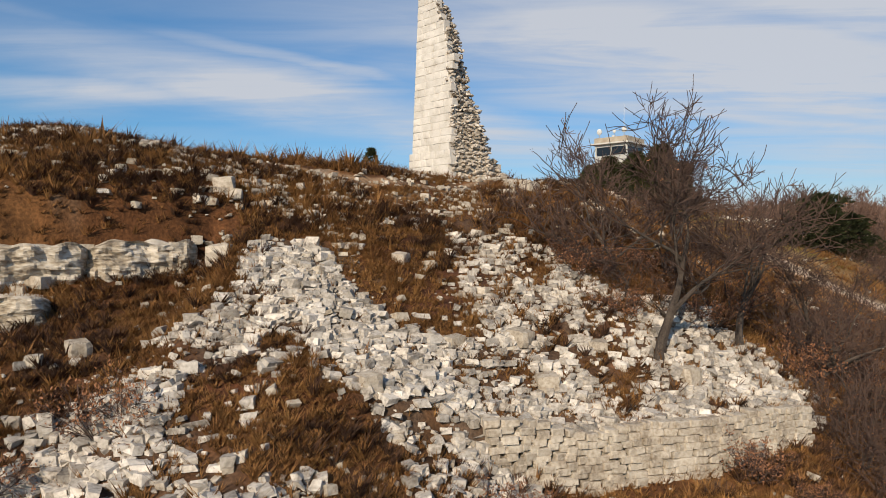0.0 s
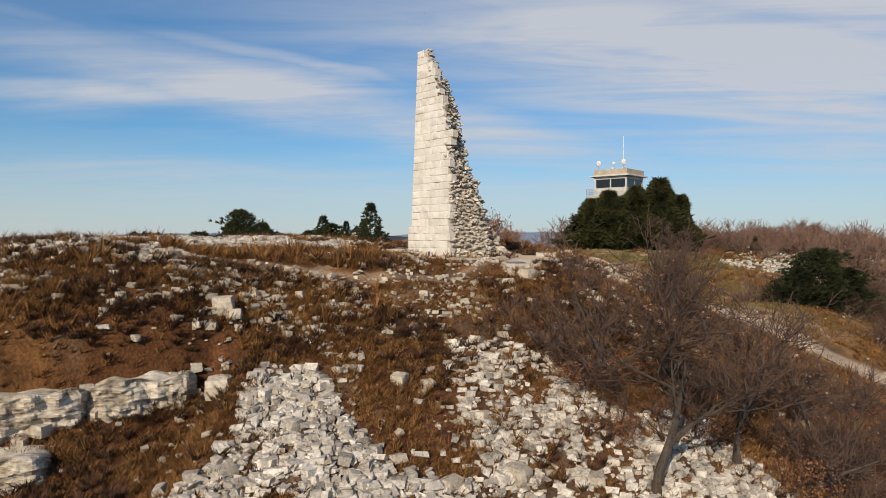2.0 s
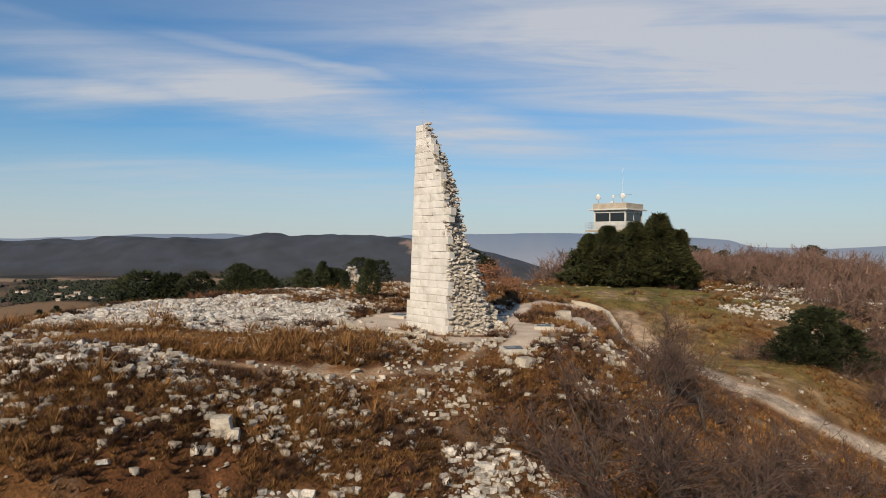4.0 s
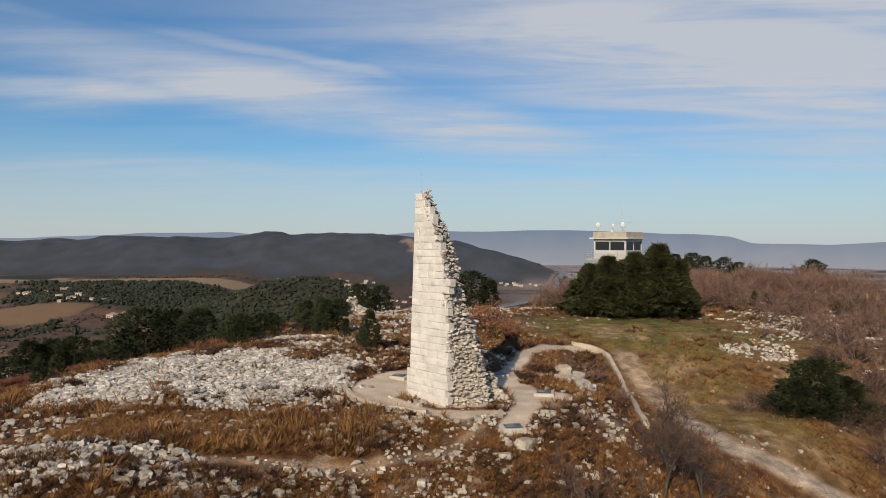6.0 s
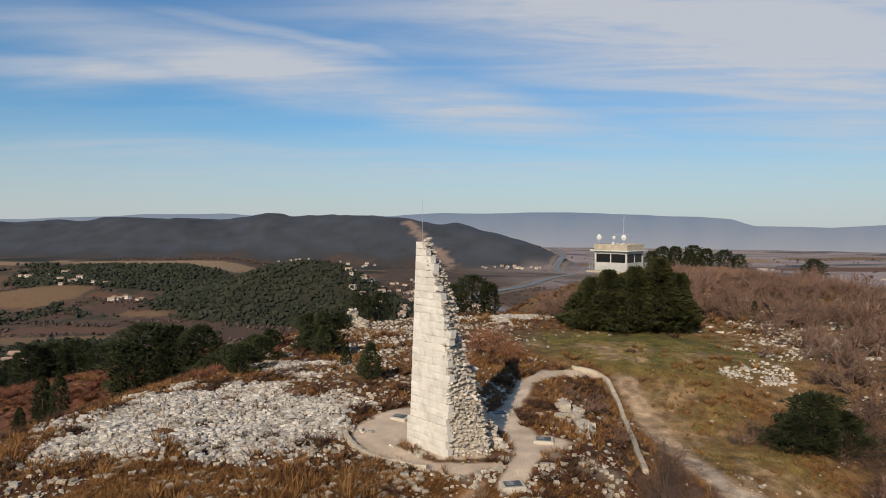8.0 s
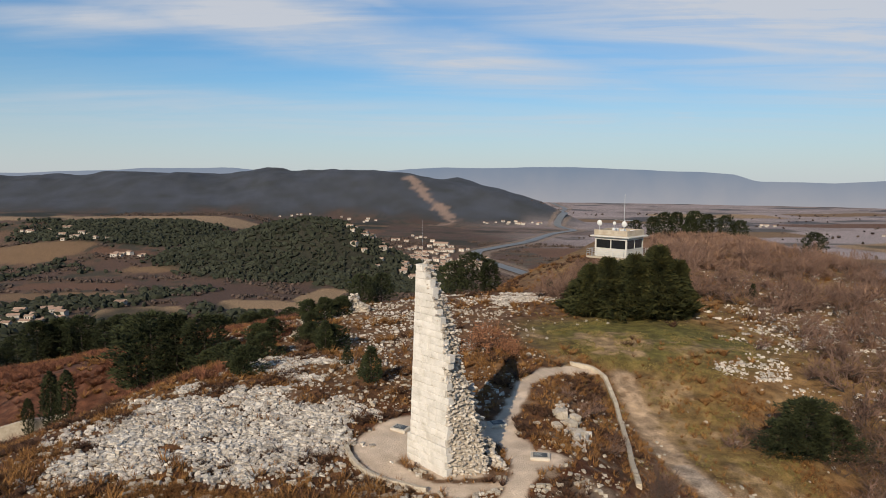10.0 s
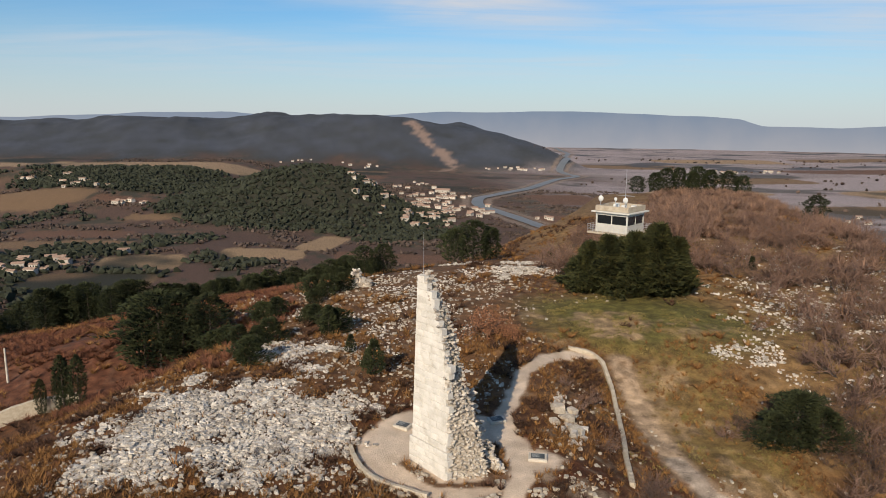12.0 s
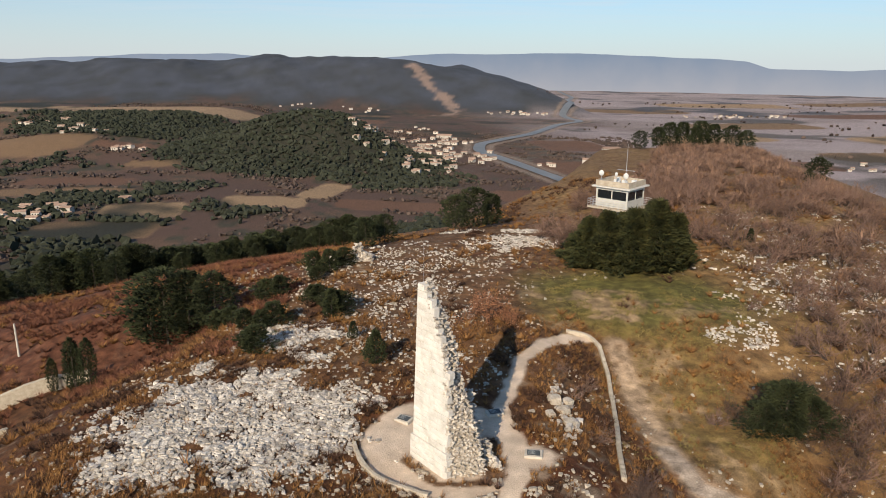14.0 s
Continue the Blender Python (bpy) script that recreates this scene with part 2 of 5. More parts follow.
def plain(name, colour, rough=0.7, metal=0.0, emit=0.0):
    m = bpy.data.materials.new(name)
    m.use_nodes = True
    b = m.node_tree.nodes["Principled BSDF"]
    b.inputs["Base Color"].default_value, b.inputs["Roughness"].default_value, b.inputs["Metallic"].default_value = (*colour, 1), rough, metal
    if emit:
        b.inputs["Emission Color"].default_value, b.inputs["Emission Strength"].default_value = (*colour, 1), emit
    return m


GROUND = material("dry_ground", [(0.38, 0.36, 0.34), (0.9, 0.88, 0.86), (1.65, 1.62, 1.6)], 0.9, 0.95, 0.9, 11, attribute="soil_and_haze", distance=0.12)
ASHLAR = material("pale_ashlar", [(0.50, 0.46, 0.395), (0.62, 0.58, 0.515), (0.68, 0.64, 0.58)], 1.6, 0.9, 0.5, 9, item=0.07, distance=0.04)
CORE = material("lime_mortar", [(0.24, 0.20, 0.155), (0.46, 0.405, 0.33)], 2.0, 0.95, 0.8, 8)
RUBBLE = material("rubble_stone", [(0.32, 0.27, 0.21), (0.50, 0.44, 0.365), (0.64, 0.58, 0.50)], 1.5, 0.92, 0.6, 8, item=0.18, island=0.18)
SCREE = material("broken_limestone", [(0.21, 0.18, 0.145), (0.45, 0.405, 0.345), (0.64, 0.59, 0.52)], 1.2, 0.92, 0.5, 9, island=0.3)
FIELDSTONE = material("weathered_limestone", [(0.25, 0.20, 0.145), (0.43, 0.37, 0.29), (0.56, 0.50, 0.41)], 1.3, 0.92, 0.6, 8, island=0.16, item=0.12)
CLIFF = material("layered_limestone", [(0.10, 0.08, 0.06), (0.32, 0.265, 0.195), (0.54, 0.48, 0.39), (0.60, 0.55, 0.48)], 0.9, 0.93, 1.0, 6, stretch=(0.7, 0.7, 2.2), distance=0.15)
BARK = material("grey_bark", [(0.035, 0.027, 0.022), (0.105, 0.083, 0.066)], 3.0, 0.95, 0.5, 6, item=0.15)
TWIG = material("bare_twigs", [(0.055, 0.036, 0.028), (0.115, 0.072, 0.054)], 2.0, 0.95, 0, 5, item=0.18)
NEEDLE = material("dark_conifer_foliage", [(0.014, 0.018, 0.007), (0.036, 0.039, 0.012), (0.078, 0.068, 0.02)], 0.9, 0.8, 0, 5, island=0.35, item=0.15)
PINE = material("pine_foliage", [(0.012, 0.018, 0.007), (0.045, 0.05, 0.018)], 0.9, 0.85, 0, 5, island=0.35, item=0.15)
DRYLEAF = material("withered_leaves", [(0.16, 0.07, 0.035), (0.30, 0.14, 0.07)], 2.0, 0.85, 0, 5, island=0.3)
STRAW = material("dry_grass", [(0.125, 0.054, 0.018), (0.29, 0.15, 0.05)], 0.5, 0.9, 0, 4, island=0.3)
HEATH = material("dark_heath", [(0.04, 0.022, 0.014), (0.105, 0.053, 0.03)], 1.0, 0.95, 0, 4, island=0.3)


# ---- helpers for meshes ----
def smooth(me, on=True):
    me.polygons.foreach_set("use_smooth", np.full(len(me.polygons), on))


def mesh_of(name, verts, faces, mat):
    me = bpy.data.meshes.new(name)
    me.from_pydata([tuple(v) for v in verts], [], [tuple(f) for f in faces])
    me.materials.append(mat)
    me.update()
    return me


def tri_mesh(name, verts, tris, mat):
    """A mesh from an array of places and an array of triangles."""
    me = bpy.data.meshes.new(name)
    me.vertices.add(len(verts))
    me.vertices.foreach_set("co", np.ascontiguousarray(verts, np.float32).ravel())
    n = len(tris)
    me.loops.add(n * 3)
    me.loops.foreach_set("vertex_index", np.ascontiguousarray(tris, np.int32).ravel())
    me.polygons.add(n)
    me.polygons.foreach_set("loop_start", np.arange(0, n * 3, 3, dtype=np.int32))
    me.materials.append(mat)
    me.update(calc_edges=True)
    smooth(me, False)
    return me


def part(name, data, parent, label="", m=None):
    """Links a mesh, or a bmesh with its material, as one part under a thing."""
    if isinstance(data, tuple):
        bm, mat = data
        data = bpy.data.meshes.new(name)
        bm.to_mesh(data)
        bm.free()
        data.materials.append(mat)
    ob = new(name, data)
    ob.parent = parent
    if m is not None:
        ob.matrix_basis = m
    if label:
        ob["label"] = label
    return ob


def box(x0, x1, y0, y1, z0, z1, bevel=0.0, bm=None):
    bm = bm or bmesh.new()
    r = bmesh.ops.create_cube(bm, size=1, matrix=Matrix.Translation(((x0 + x1) / 2, (y0 + y1) / 2, (z0 + z1) / 2)) @ Matrix.Diagonal((x1 - x0, y1 - y0, z1 - z0, 1)))
    if bevel:
        edges = list({e for v in r["verts"] for e in v.link_edges})
        bmesh.ops.bevel(bm, geom=edges, offset=bevel, segments=1, affect="EDGES")
    return bm


def tube(points, radii, sides=5):
    """Vertices and triangles of a tapered limb."""
    vs, fs = [], []
    for i, p in enumerate(points):
        a = points[max(0, i - 1)]
        b = points[min(len(points) - 1, i + 1)]
        d = Vector(b) - Vector(a)
        q = d.to_track_quat("Z", "Y")
        for k in range(sides):
            t = 2 * math.pi * k / sides
            vs.append(Vector(p) + q @ Vector((math.cos(t) * radii[i], math.sin(t) * radii[i], 0)))
    for i in range(len(points) - 1):
        for k in range(sides):
            a, b = i * sides + k, i * sides + (k + 1) % sides
            fs += [(a, b, b + sides), (a, b + sides, a + sides)]
    return vs, fs


def lump(rng, n=11, squash=(1, 1, 1)):
    """An angular stone: the hull of a few points on a ball."""
    bm = bmesh.new()
    for _ in range(n):
        v = Vector((rng.gauss(0, 1), rng.gauss(0, 1), rng.gauss(0, 1))).normalized()
        v *= rng.uniform(0.42, 0.6)
        bm.verts.new((v.x * squash[0], v.y * squash[1], v.z * squash[2]))
    r = bmesh.ops.convex_hull(bm, input=bm.verts)
    loose = [v for v in bm.verts if not v.link_faces]
    bmesh.ops.delete(bm, geom=loose, context="VERTS")
    bmesh.ops.triangulate(bm, faces=bm.faces)
    bm.verts.index_update()
    vs = np.array([v.co[:] for v in bm.verts])
    fs = np.array([[v.index for v in f.verts] for f in bm.faces])
    bm.free()
    return vs, fs


def joined(name, bases, spots, mat):
    """One mesh of many turned and scaled copies. spots: arrays of base number, place, size (3), turn about z, tip about x."""
    kind, place, size, turn, tip = spots
    allv, allf, at = [], [], 0
    for b, (vs, fs) in enumerate(bases):
        pick = np.nonzero(kind == b)[0]
        if not len(pick):
            continue
        v = vs[None] * size[pick][:, None]
        c, s = np.cos(tip[pick])[:, None], np.sin(tip[pick])[:, None]
        y, z = v[..., 1] * c - v[..., 2] * s, v[..., 1] * s + v[..., 2] * c
        c, s = np.cos(turn[pick])[:, None], np.sin(turn[pick])[:, None]
        x, y = v[..., 0] * c - y * s, v[..., 0] * s + y * c
        w = np.stack([x, y, z], -1) + place[pick][:, None]
        allf.append((fs[None] + (np.arange(len(pick)) * len(vs))[:, None, None]).reshape(-1, 3) + at)
        allv.append(w.reshape(-1, 3))
        at += len(pick) * len(vs)
    return tri_mesh(name, np.concatenate(allv), np.concatenate(allf), mat)


def spots_at(rng, xy, bases, low, high, sink=0.2, flatness=(0.55, 0.95), power=2.0, tip=0.5, height=land):
    n = len(xy)
    s = low + (high - low) * rng.random(n) ** power
    size = np.stack([s * rng.uniform(0.8, 1.35, n), s * rng.uniform(0.75, 1.1, n), s * rng.uniform(*flatness, n)], 1)
    z = height(xy[:, 0], xy[:, 1]) + size[:, 2] * (0.5 - sink) * 0.8
    return rng.integers(0, len(bases), n), np.column_stack([xy, z]), size, rng.uniform(0, 6.283, n), rng.uniform(-tip, tip, n)


def sown(rng, n, x0, x1, y0, y1, density):
    """n places in a rectangle, kept by a density between 0 and 1."""
    x, y = rng.uniform(x0, x1, n), rng.uniform(y0, y1, n)
    keep = rng.random(n) < density(x, y)
    return np.column_stack([x[keep], y[keep]])


# ---- the ground: one sheet from under the camera to the horizon ----
def heap(x, y):
    """Where broken stone lies thick: 0 to 1."""
    w = 0.8 * fbm(x / 2.6, y / 2.6, 4, 31)
    a = step(1.15, 0.75, np.hypot((x + 15.6) / 9.6, (y - 46) / 8.2) + w * 0.95)
    b = step(1.1, 0.7, np.hypot((x + 15.5) / 5.5, (y - 63) / 5.5) + w * 0.7) * 0.8
    c = step(1.1, 0.7, np.hypot((x + 15) / 4.5, (y - 28.5) / 2.6) + w * 0.6) * 0.4
    # the tongues of stone down the front slope
    d = step(2.1, 1.4, along(x, y, [(-4.9, 22.4), (-3.8, 21.0), (-1.4, 19.4), (0.8, 17.4), (1.6, 15.0)]) + w * 1.5)
    d = np.maximum(d, step(1.5, 0.8, along(x, y, [(-5.2, 21.4), (-5.9, 19.2), (-7.0, 17.0), (-8.4, 15.2), (-9.6, 13.4)]) + w * 1.7) * 0.85)
    e = step(2.2, 1.2, along(x, y, [(-6.2, 17.6), (-7.5, 16.2), (-10, 14.0), (-13, 12.0)]) + w * 2.8) * 0.5
    e = np.maximum(e, step(0.0, 0.4, fbm(x / 1.7, y / 1.7, 3, 32) + 0.2) * step(0.6, -0.4, y - 18.2 - 0.75 * np.minimum(x + 6.8, 0)) * step(4, 2, x) * 0.7)
    wall = np.interp(x, [-4, 3.5, 7.5, 11, 14], [16.6, 19.0, 20.3, 21.9, 23.5])
    f = (0.8 + 0.2 * step(25.5, 22.5, y)) * step(-0.1, 0.3, y - wall) * step(4.4, 2.4, along(x, y, [(1.6, 27), (2.6, 23), (4.4, 20.6), (9.5, 22.8)]) + w * 2.4) * 0.9
    g = step(1.1, 0.6, np.hypot((x - 9.6) / 1.6, (y - 50.5) / 5) + w * 0.6) * 0.5
    h = step(1.1, 0.6, np.hypot((x - 30.5) / 4, (y - 68) / 2.2) + w * 0.7) * 0.8
    i = step(1.1, 0.6, np.hypot((x - 11) / 6, (y - 106) / 8) + w) * 0.75
    j = step(1.1, 0.6, np.hypot((x - 50) / 12, (y - 88) / 16) + 1.5 * w) * 0.85
    hill = 0.8 * step(0.1, 0.36, fbm(x / 5.5, y / 4, 4, 47) + 0.06) * step(31, 37, x) * step(76, 64, x) * step(58, 66, y) * step(130, 118, y)
    gaps = step(-0.42, -0.12, fbm(x / 1.9, y / 1.9, 4, 44))
    k = 0.55 * step(0.12, 0.42, fbm(x / 2.8, y / 2.8, 4, 46) + 0.12) * step(-22, -17, x) * step(7, 2, x) * step(50, 56, y) * step(112, 100, y)
    m = 0.6 * step(1.1, 0.5, np.hypot((x - 3) / 5, (y - 119) / 3) + w) + 0.6 * step(1.1, 0.5, np.hypot((x - 14) / 5, (y - 117) / 3) + w)
    loose = np.max(np.stack([a, b, c, e, g, h, i, j, k, m, hill]), 0) * (0.12 + 0.88 * gaps)
    return np.clip(np.maximum(loose, np.maximum(d, f) * (0.4 + 0.6 * gaps)) * (0.15 + 0.85 * step(0.7, 1.6, along(x, y, [(-1.2, 29), (-0.6, 25.5), (0.3, 22.6)]) + 0.5 * w)), 0, 1)


def meadow(x, y):
    w = 0.9 * fbm(x / 5, y / 5, 3, 41)
    a = step(1.1, 0.5, np.hypot((x - 20) / 12, (y - 74) / 11) + w * 0.8)
    b = step(1.1, 0.4, np.hypot((x - 23) / 6, (y - 56) / 14) + w * 0.7) * 0.8
    return np.maximum(a, b)


RIVER = [(188, 1000), (160.9, 1083), (107, 1244), (58, 1364), (66, 1485), (186, 1700), (309, 2024), (414, 2197), (370, 2330), (450, 2600), (470, 3000), (640, 3700), (700, 4600)]
FIELDS = [(-900, 2180, 120, 40, 0, 2), (-620, 2150, 110, 45, 0.1, 1), (-420, 2180, 90, 40, 0, 0), (-260, 2100, 80, 35, 0, 1), (-1050, 2080, 160, 40, 0, 0), (120, 900, 60, 40, 0.2, 0), (-480, 880, 70, 30, 0.1, 0), (-420, 820, 50, 18, 0, 1), (-325, 716, 42, 34, 0.2, 2), (-335, 630, 58, 34, 0.1, 1), (-211, 779, 46, 32, 0.1, 2), (-157, 872, 22, 58, -0.15, 2), (-660, 1090, 60, 56, 0.0, 1), (-500, 800, 36, 26, 0.0, 1), (-432, 1010, 42, 18, 0, 1),
          (-690, 1120, 110, 50, 0.1, 1), (-520, 1120, 60, 22, 0, 0), (-800, 1480, 420, 90, 0.0, 2), (-60, 800, 70, 30, 0.1, 0), (220, 1180, 60, 60, 0.3, 0), (260, 1500, 80, 90, 0.2, 0),
          (-330, 1900, 160, 70, 0, 0), (-800, 2000, 260, 60, 0, 2), (640, 1700, 150, 90, 0.3, 2), (900, 2100, 200, 100, 0.1, 1), (1150, 1700, 150, 130, 0.4, 2), (1500, 2500, 300, 120, 0.1, 0),
          (700, 2700, 200, 110, -0.1, 1), (1200, 3100, 300, 140, 0.1, 2), (1900, 3300, 300, 120, 0.2, 1), (-200, 1330, 80, 40, 0.2, 0), (620, 1250, 90, 60, 0.1, 0), (860, 1400, 110, 60, 0.2, 1)]


def woods(x, y):
    """Evergreen woods in the valley and on its hills: 0 to 1."""
    w = 0.9 * fbm(x / 120, y / 120, 4, 51)
    a = step(1.15, 0.95, np.hypot((x + 235) / 215, (y - 1130) / 170) + 0.25 * w)
    b = step(1.15, 0.9, np.hypot((x + 590) / 200, (y - 1290) / 110) + 0.3 * w)
    c = step(2230, 2500, y + 200 * w) * step(560, 380, x + 0.1 * y - 240)
    d = step(-0.05, 0.25, w - 0.12 + 0.5 * bell(x, y, -290, 470, 190, 120)) * step(170, 260, y) * step(80, -60, x)
    e = step(1.1, 0.8, np.hypot((x - 40) / 75, (y - 640) / 60) + 0.4 * w)
    f = step(0.1, 0.3, w) * step(1400, 1700, y) * 0.8 * step(520, 300, x)
    g = step(0.14, 0.34, fbm(x / 210, y / 150, 3, 55)) * step(500, 700, x) * 0.7
    return np.clip(np.max(np.stack([a, b, c, d, e, f, g]), 0), 0, 1)


def soil_and_haze(x, y):
    """The ground's own colour, with far haze and shade between stones painted in."""
    def lerp(c, k, t):
        return c * (1 - t[..., None]) + np.array(k) * t[..., None]
    n1, n2, n3 = fbm(x / 4.5, y / 4.5, 4, 61), fbm(x / 1.1, y / 1.1, 3, 62), fbm(x / 14, y / 14, 3, 63)
    near = step(420, 180, np.hypot(x, y - 60))
    c = np.ones((*np.shape(x), 3)) * np.array((0.18, 0.085, 0.034))
    c = lerp(c, (0.235, 0.12, 0.045), step(0.0, 0.5, n1 + 0.3 * n2))
    c = lerp(c, (0.16, 0.064, 0.028), step(0.05, 0.45, -n1 + 0.4 * n3))
    c = lerp(c, (0.135, 0.058, 0.03), 0.85 * step(2.6, 1.0, along(x, y, [(-0.6, 27.5), (0.2, 22.5)]) + n1) * near)
    c = lerp(c, (0.40, 0.34, 0.26), 0.75 * step(0.2, 0.5, n2 + 0.5 * n3) * near * step(12, 30, y))
    # earth under the heaps, darkened to stand for shade in the gaps between stones
    c = lerp(c, (0.17, 0.125, 0.09), heap(x, y) * near)
    c = lerp(c, (0.12, 0.058, 0.034), 0.8 * step(11, 13.5, x + 0.6 * n1) * step(36, 30, y))
    c = lerp(c, (0.20, 0.088, 0.052), 0.8 * step(-14, -24, x + 0.1 * (y - 70)) * step(66, 80, y) * near)
    c = lerp(c, (0.36, 0.235, 0.125), 0.5 * step(50, 58, y) * step(-24, -14, x) * (0.8 + 0.6 * n1) * near)
    green = meadow(x, y)
    c = lerp(c, (0.42, 0.29, 0.125), 0.75 * step(13, 24, x) * step(42, 50, y) * near * (0.7 + 0.5 * n1))
    c = lerp(c, (0.33, 0.26, 0.09), np.clip(green * (0.75 + 0.6 * n1), 0, 1))
    c = lerp(c, (0.22, 0.21, 0.06), np.clip(step(1.15, 0.5, np.hypot((x - 23) / 14, (y - 80) / 11) + 0.7 * n3 + 0.3 * n1), 0, 1) * near)
    c = lerp(c, (0.62, 0.46, 0.28), 0.8 * green * step(0.02, 0.24, n1 + 0.4 * n2))
    c = lerp(c, (1.14, 1.0, 0.80), paved(x, y) * (0.86 + 0.3 * n2))
    c = lerp(c, (0.74, 0.59, 0.41), 0.85 * step(1.6, 0.6, along(x, y, TRACK) + 0.5 * n2) * step(-0.3, 0.2, n2 + 0.4))
    c = lerp(c, (0.66, 0.58, 0.47), step(0.9, 0.7, along(x, y, TRACK[3:])))
    c = lerp(c, (0.60, 0.46, 0.31), 0.6 * step(0.42, 0.15, along(x, y, TRAIL) + 0.2 * n2))
    # the valley
    far = 1 - near
    m1, m2, m3 = fbm(x / 70, y / 70, 4, 71), fbm(x / 18, y / 18, 3, 72), fbm(x / 300, y / 120, 3, 73)
    v = np.ones_like(c) * np.array((0.115, 0.076, 0.056))
    v = lerp(v, (0.15, 0.10, 0.065), step(-0.1, 0.3, m1))
    v = lerp(v, (0.07, 0.066, 0.045), step(0.05, 0.35, m2 + 0.5 * m1))
    # the right-hand plain is paled to stand for haze
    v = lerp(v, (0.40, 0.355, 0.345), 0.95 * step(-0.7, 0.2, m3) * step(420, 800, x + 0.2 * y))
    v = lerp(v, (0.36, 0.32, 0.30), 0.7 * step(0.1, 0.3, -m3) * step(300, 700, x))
    for cx, cy, rx, ry, turn, tone in FIELDS:
        ct, st = math.cos(turn), math.sin(turn)
        u, w = np.abs((x - cx) * ct + (y - cy) * st) / rx, np.abs((y - cy) * ct - (x - cx) * st) / ry
        inside = step(1.04, 0.96, (u ** 5 + w ** 5) ** 0.2 + 0.1 * m1)
        v = lerp(v, ((0.17, 0.098, 0.06), (0.23, 0.155, 0.085), (0.36, 0.26, 0.15))[tone], inside)
    v = lerp(v, (0.036, 0.038, 0.026), woods(x, y))
    # haze over the far wooded ridge, put in as a paler blue-grey
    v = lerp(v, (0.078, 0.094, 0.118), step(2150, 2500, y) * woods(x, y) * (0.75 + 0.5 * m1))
    scar = along(x, y, [(-150, 2860), (-70, 2620), (10, 2420), (20, 2330), (-30, 2240)]) + 34 * m2 + 24 * m1
    v = lerp(v, (0.36, 0.27, 0.21), 0.8 * step(30, 8, scar))
    v = lerp(v, (0.30, 0.24, 0.18), 0.8 * step(9, 5, np.abs(along(x, y, RIVER) - 24) + 4 * m2))
    v = lerp(v, (0.36, 0.31, 0.25), 0.6 * step(0.15, 0.35, m2) * bell(x, y, -30, 1300, 190, 170))
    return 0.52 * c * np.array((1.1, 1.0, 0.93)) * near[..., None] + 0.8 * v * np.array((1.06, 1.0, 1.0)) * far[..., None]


def ground_sheet():
    front = np.linspace(radians(-44), radians(44), 430)
    rear = np.linspace(radians(44), radians(316), 70)[1:-1]
    ang = np.concatenate([front, rear])
    rad = np.concatenate([[0.01, 3, 6, 9], np.geomspace(11, 30, 105), np.geomspace(30.2, 75, 150)[1:], np.geomspace(75.6, 4900, 390)[1:]])
    r, a = np.meshgrid(rad, ang, indexing="ij")
    x, y = r * np.sin(a), r * np.cos(a)
    z = land(x, y)
    nr, na = r.shape
    idx = np.arange(nr * na).reshape(nr, na)
    nxt = np.roll(idx, -1, 1)
    q = np.stack([idx[:-1], nxt[:-1], nxt[1:], idx[1:]], -1).reshape(-1, 4)
    tris = np.concatenate([q[:, [0, 2, 1]], q[:, [0, 3, 2]]])
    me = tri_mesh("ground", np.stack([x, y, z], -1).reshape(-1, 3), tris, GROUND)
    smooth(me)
    col = me.color_attributes.new("soil_and_haze", "FLOAT_COLOR", "POINT")
    c = np.concatenate([soil_and_haze(x, y).reshape(-1, 3), 1 - 0.75 * paved(x, y).reshape(-1, 1)], 1)
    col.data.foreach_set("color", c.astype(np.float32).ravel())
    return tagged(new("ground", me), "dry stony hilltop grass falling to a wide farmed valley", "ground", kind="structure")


ground_sheet()

# the river that winds up the valley
WATER = material("river_water", [(0.13, 0.14, 0.14), (0.20, 0.20, 0.19)], 0.02, 0.5, 0.05, 5)


def ribbon(line, width, lift, n=120):
    pts = np.array(line, float)
    seg = np.r_[0, np.cumsum(np.hypot(*np.diff(pts, axis=0).T))]
    t = np.linspace(0, seg[-1], n)
    xs, ys = np.interp(t, seg, pts[:, 0]), np.interp(t, seg, pts[:, 1])
    for _ in range(3):
        xs[1:-1], ys[1:-1] = (xs[:-2] + 2 * xs[1:-1] + xs[2:]) / 4, (ys[:-2] + 2 * ys[1:-1] + ys[2:]) / 4
    dx, dy = np.gradient(xs), np.gradient(ys)
    ln = np.hypot(dx, dy)
    rows = []
    for s in (-0.5, 0.5):
        ax, ay = xs - dy / ln * width * s, ys + dx / ln * width * s
        rows.append(np.column_stack([ax, ay, np.maximum(land(ax, ay), land(xs, ys)) + lift]))
    v = np.concatenate(rows)
    i = np.arange(n - 1)
    return v, np.concatenate([np.column_stack([i, i + 1, i + 1 + n]), np.column_stack([i, i + 1 + n, i + n])])


tagged(new("river_water", tri_mesh("river_water", *ribbon(RIVER, 24, 0.8, 200), WATER)), "grey-blue river winding along the valley floor", "river", kind="structure")

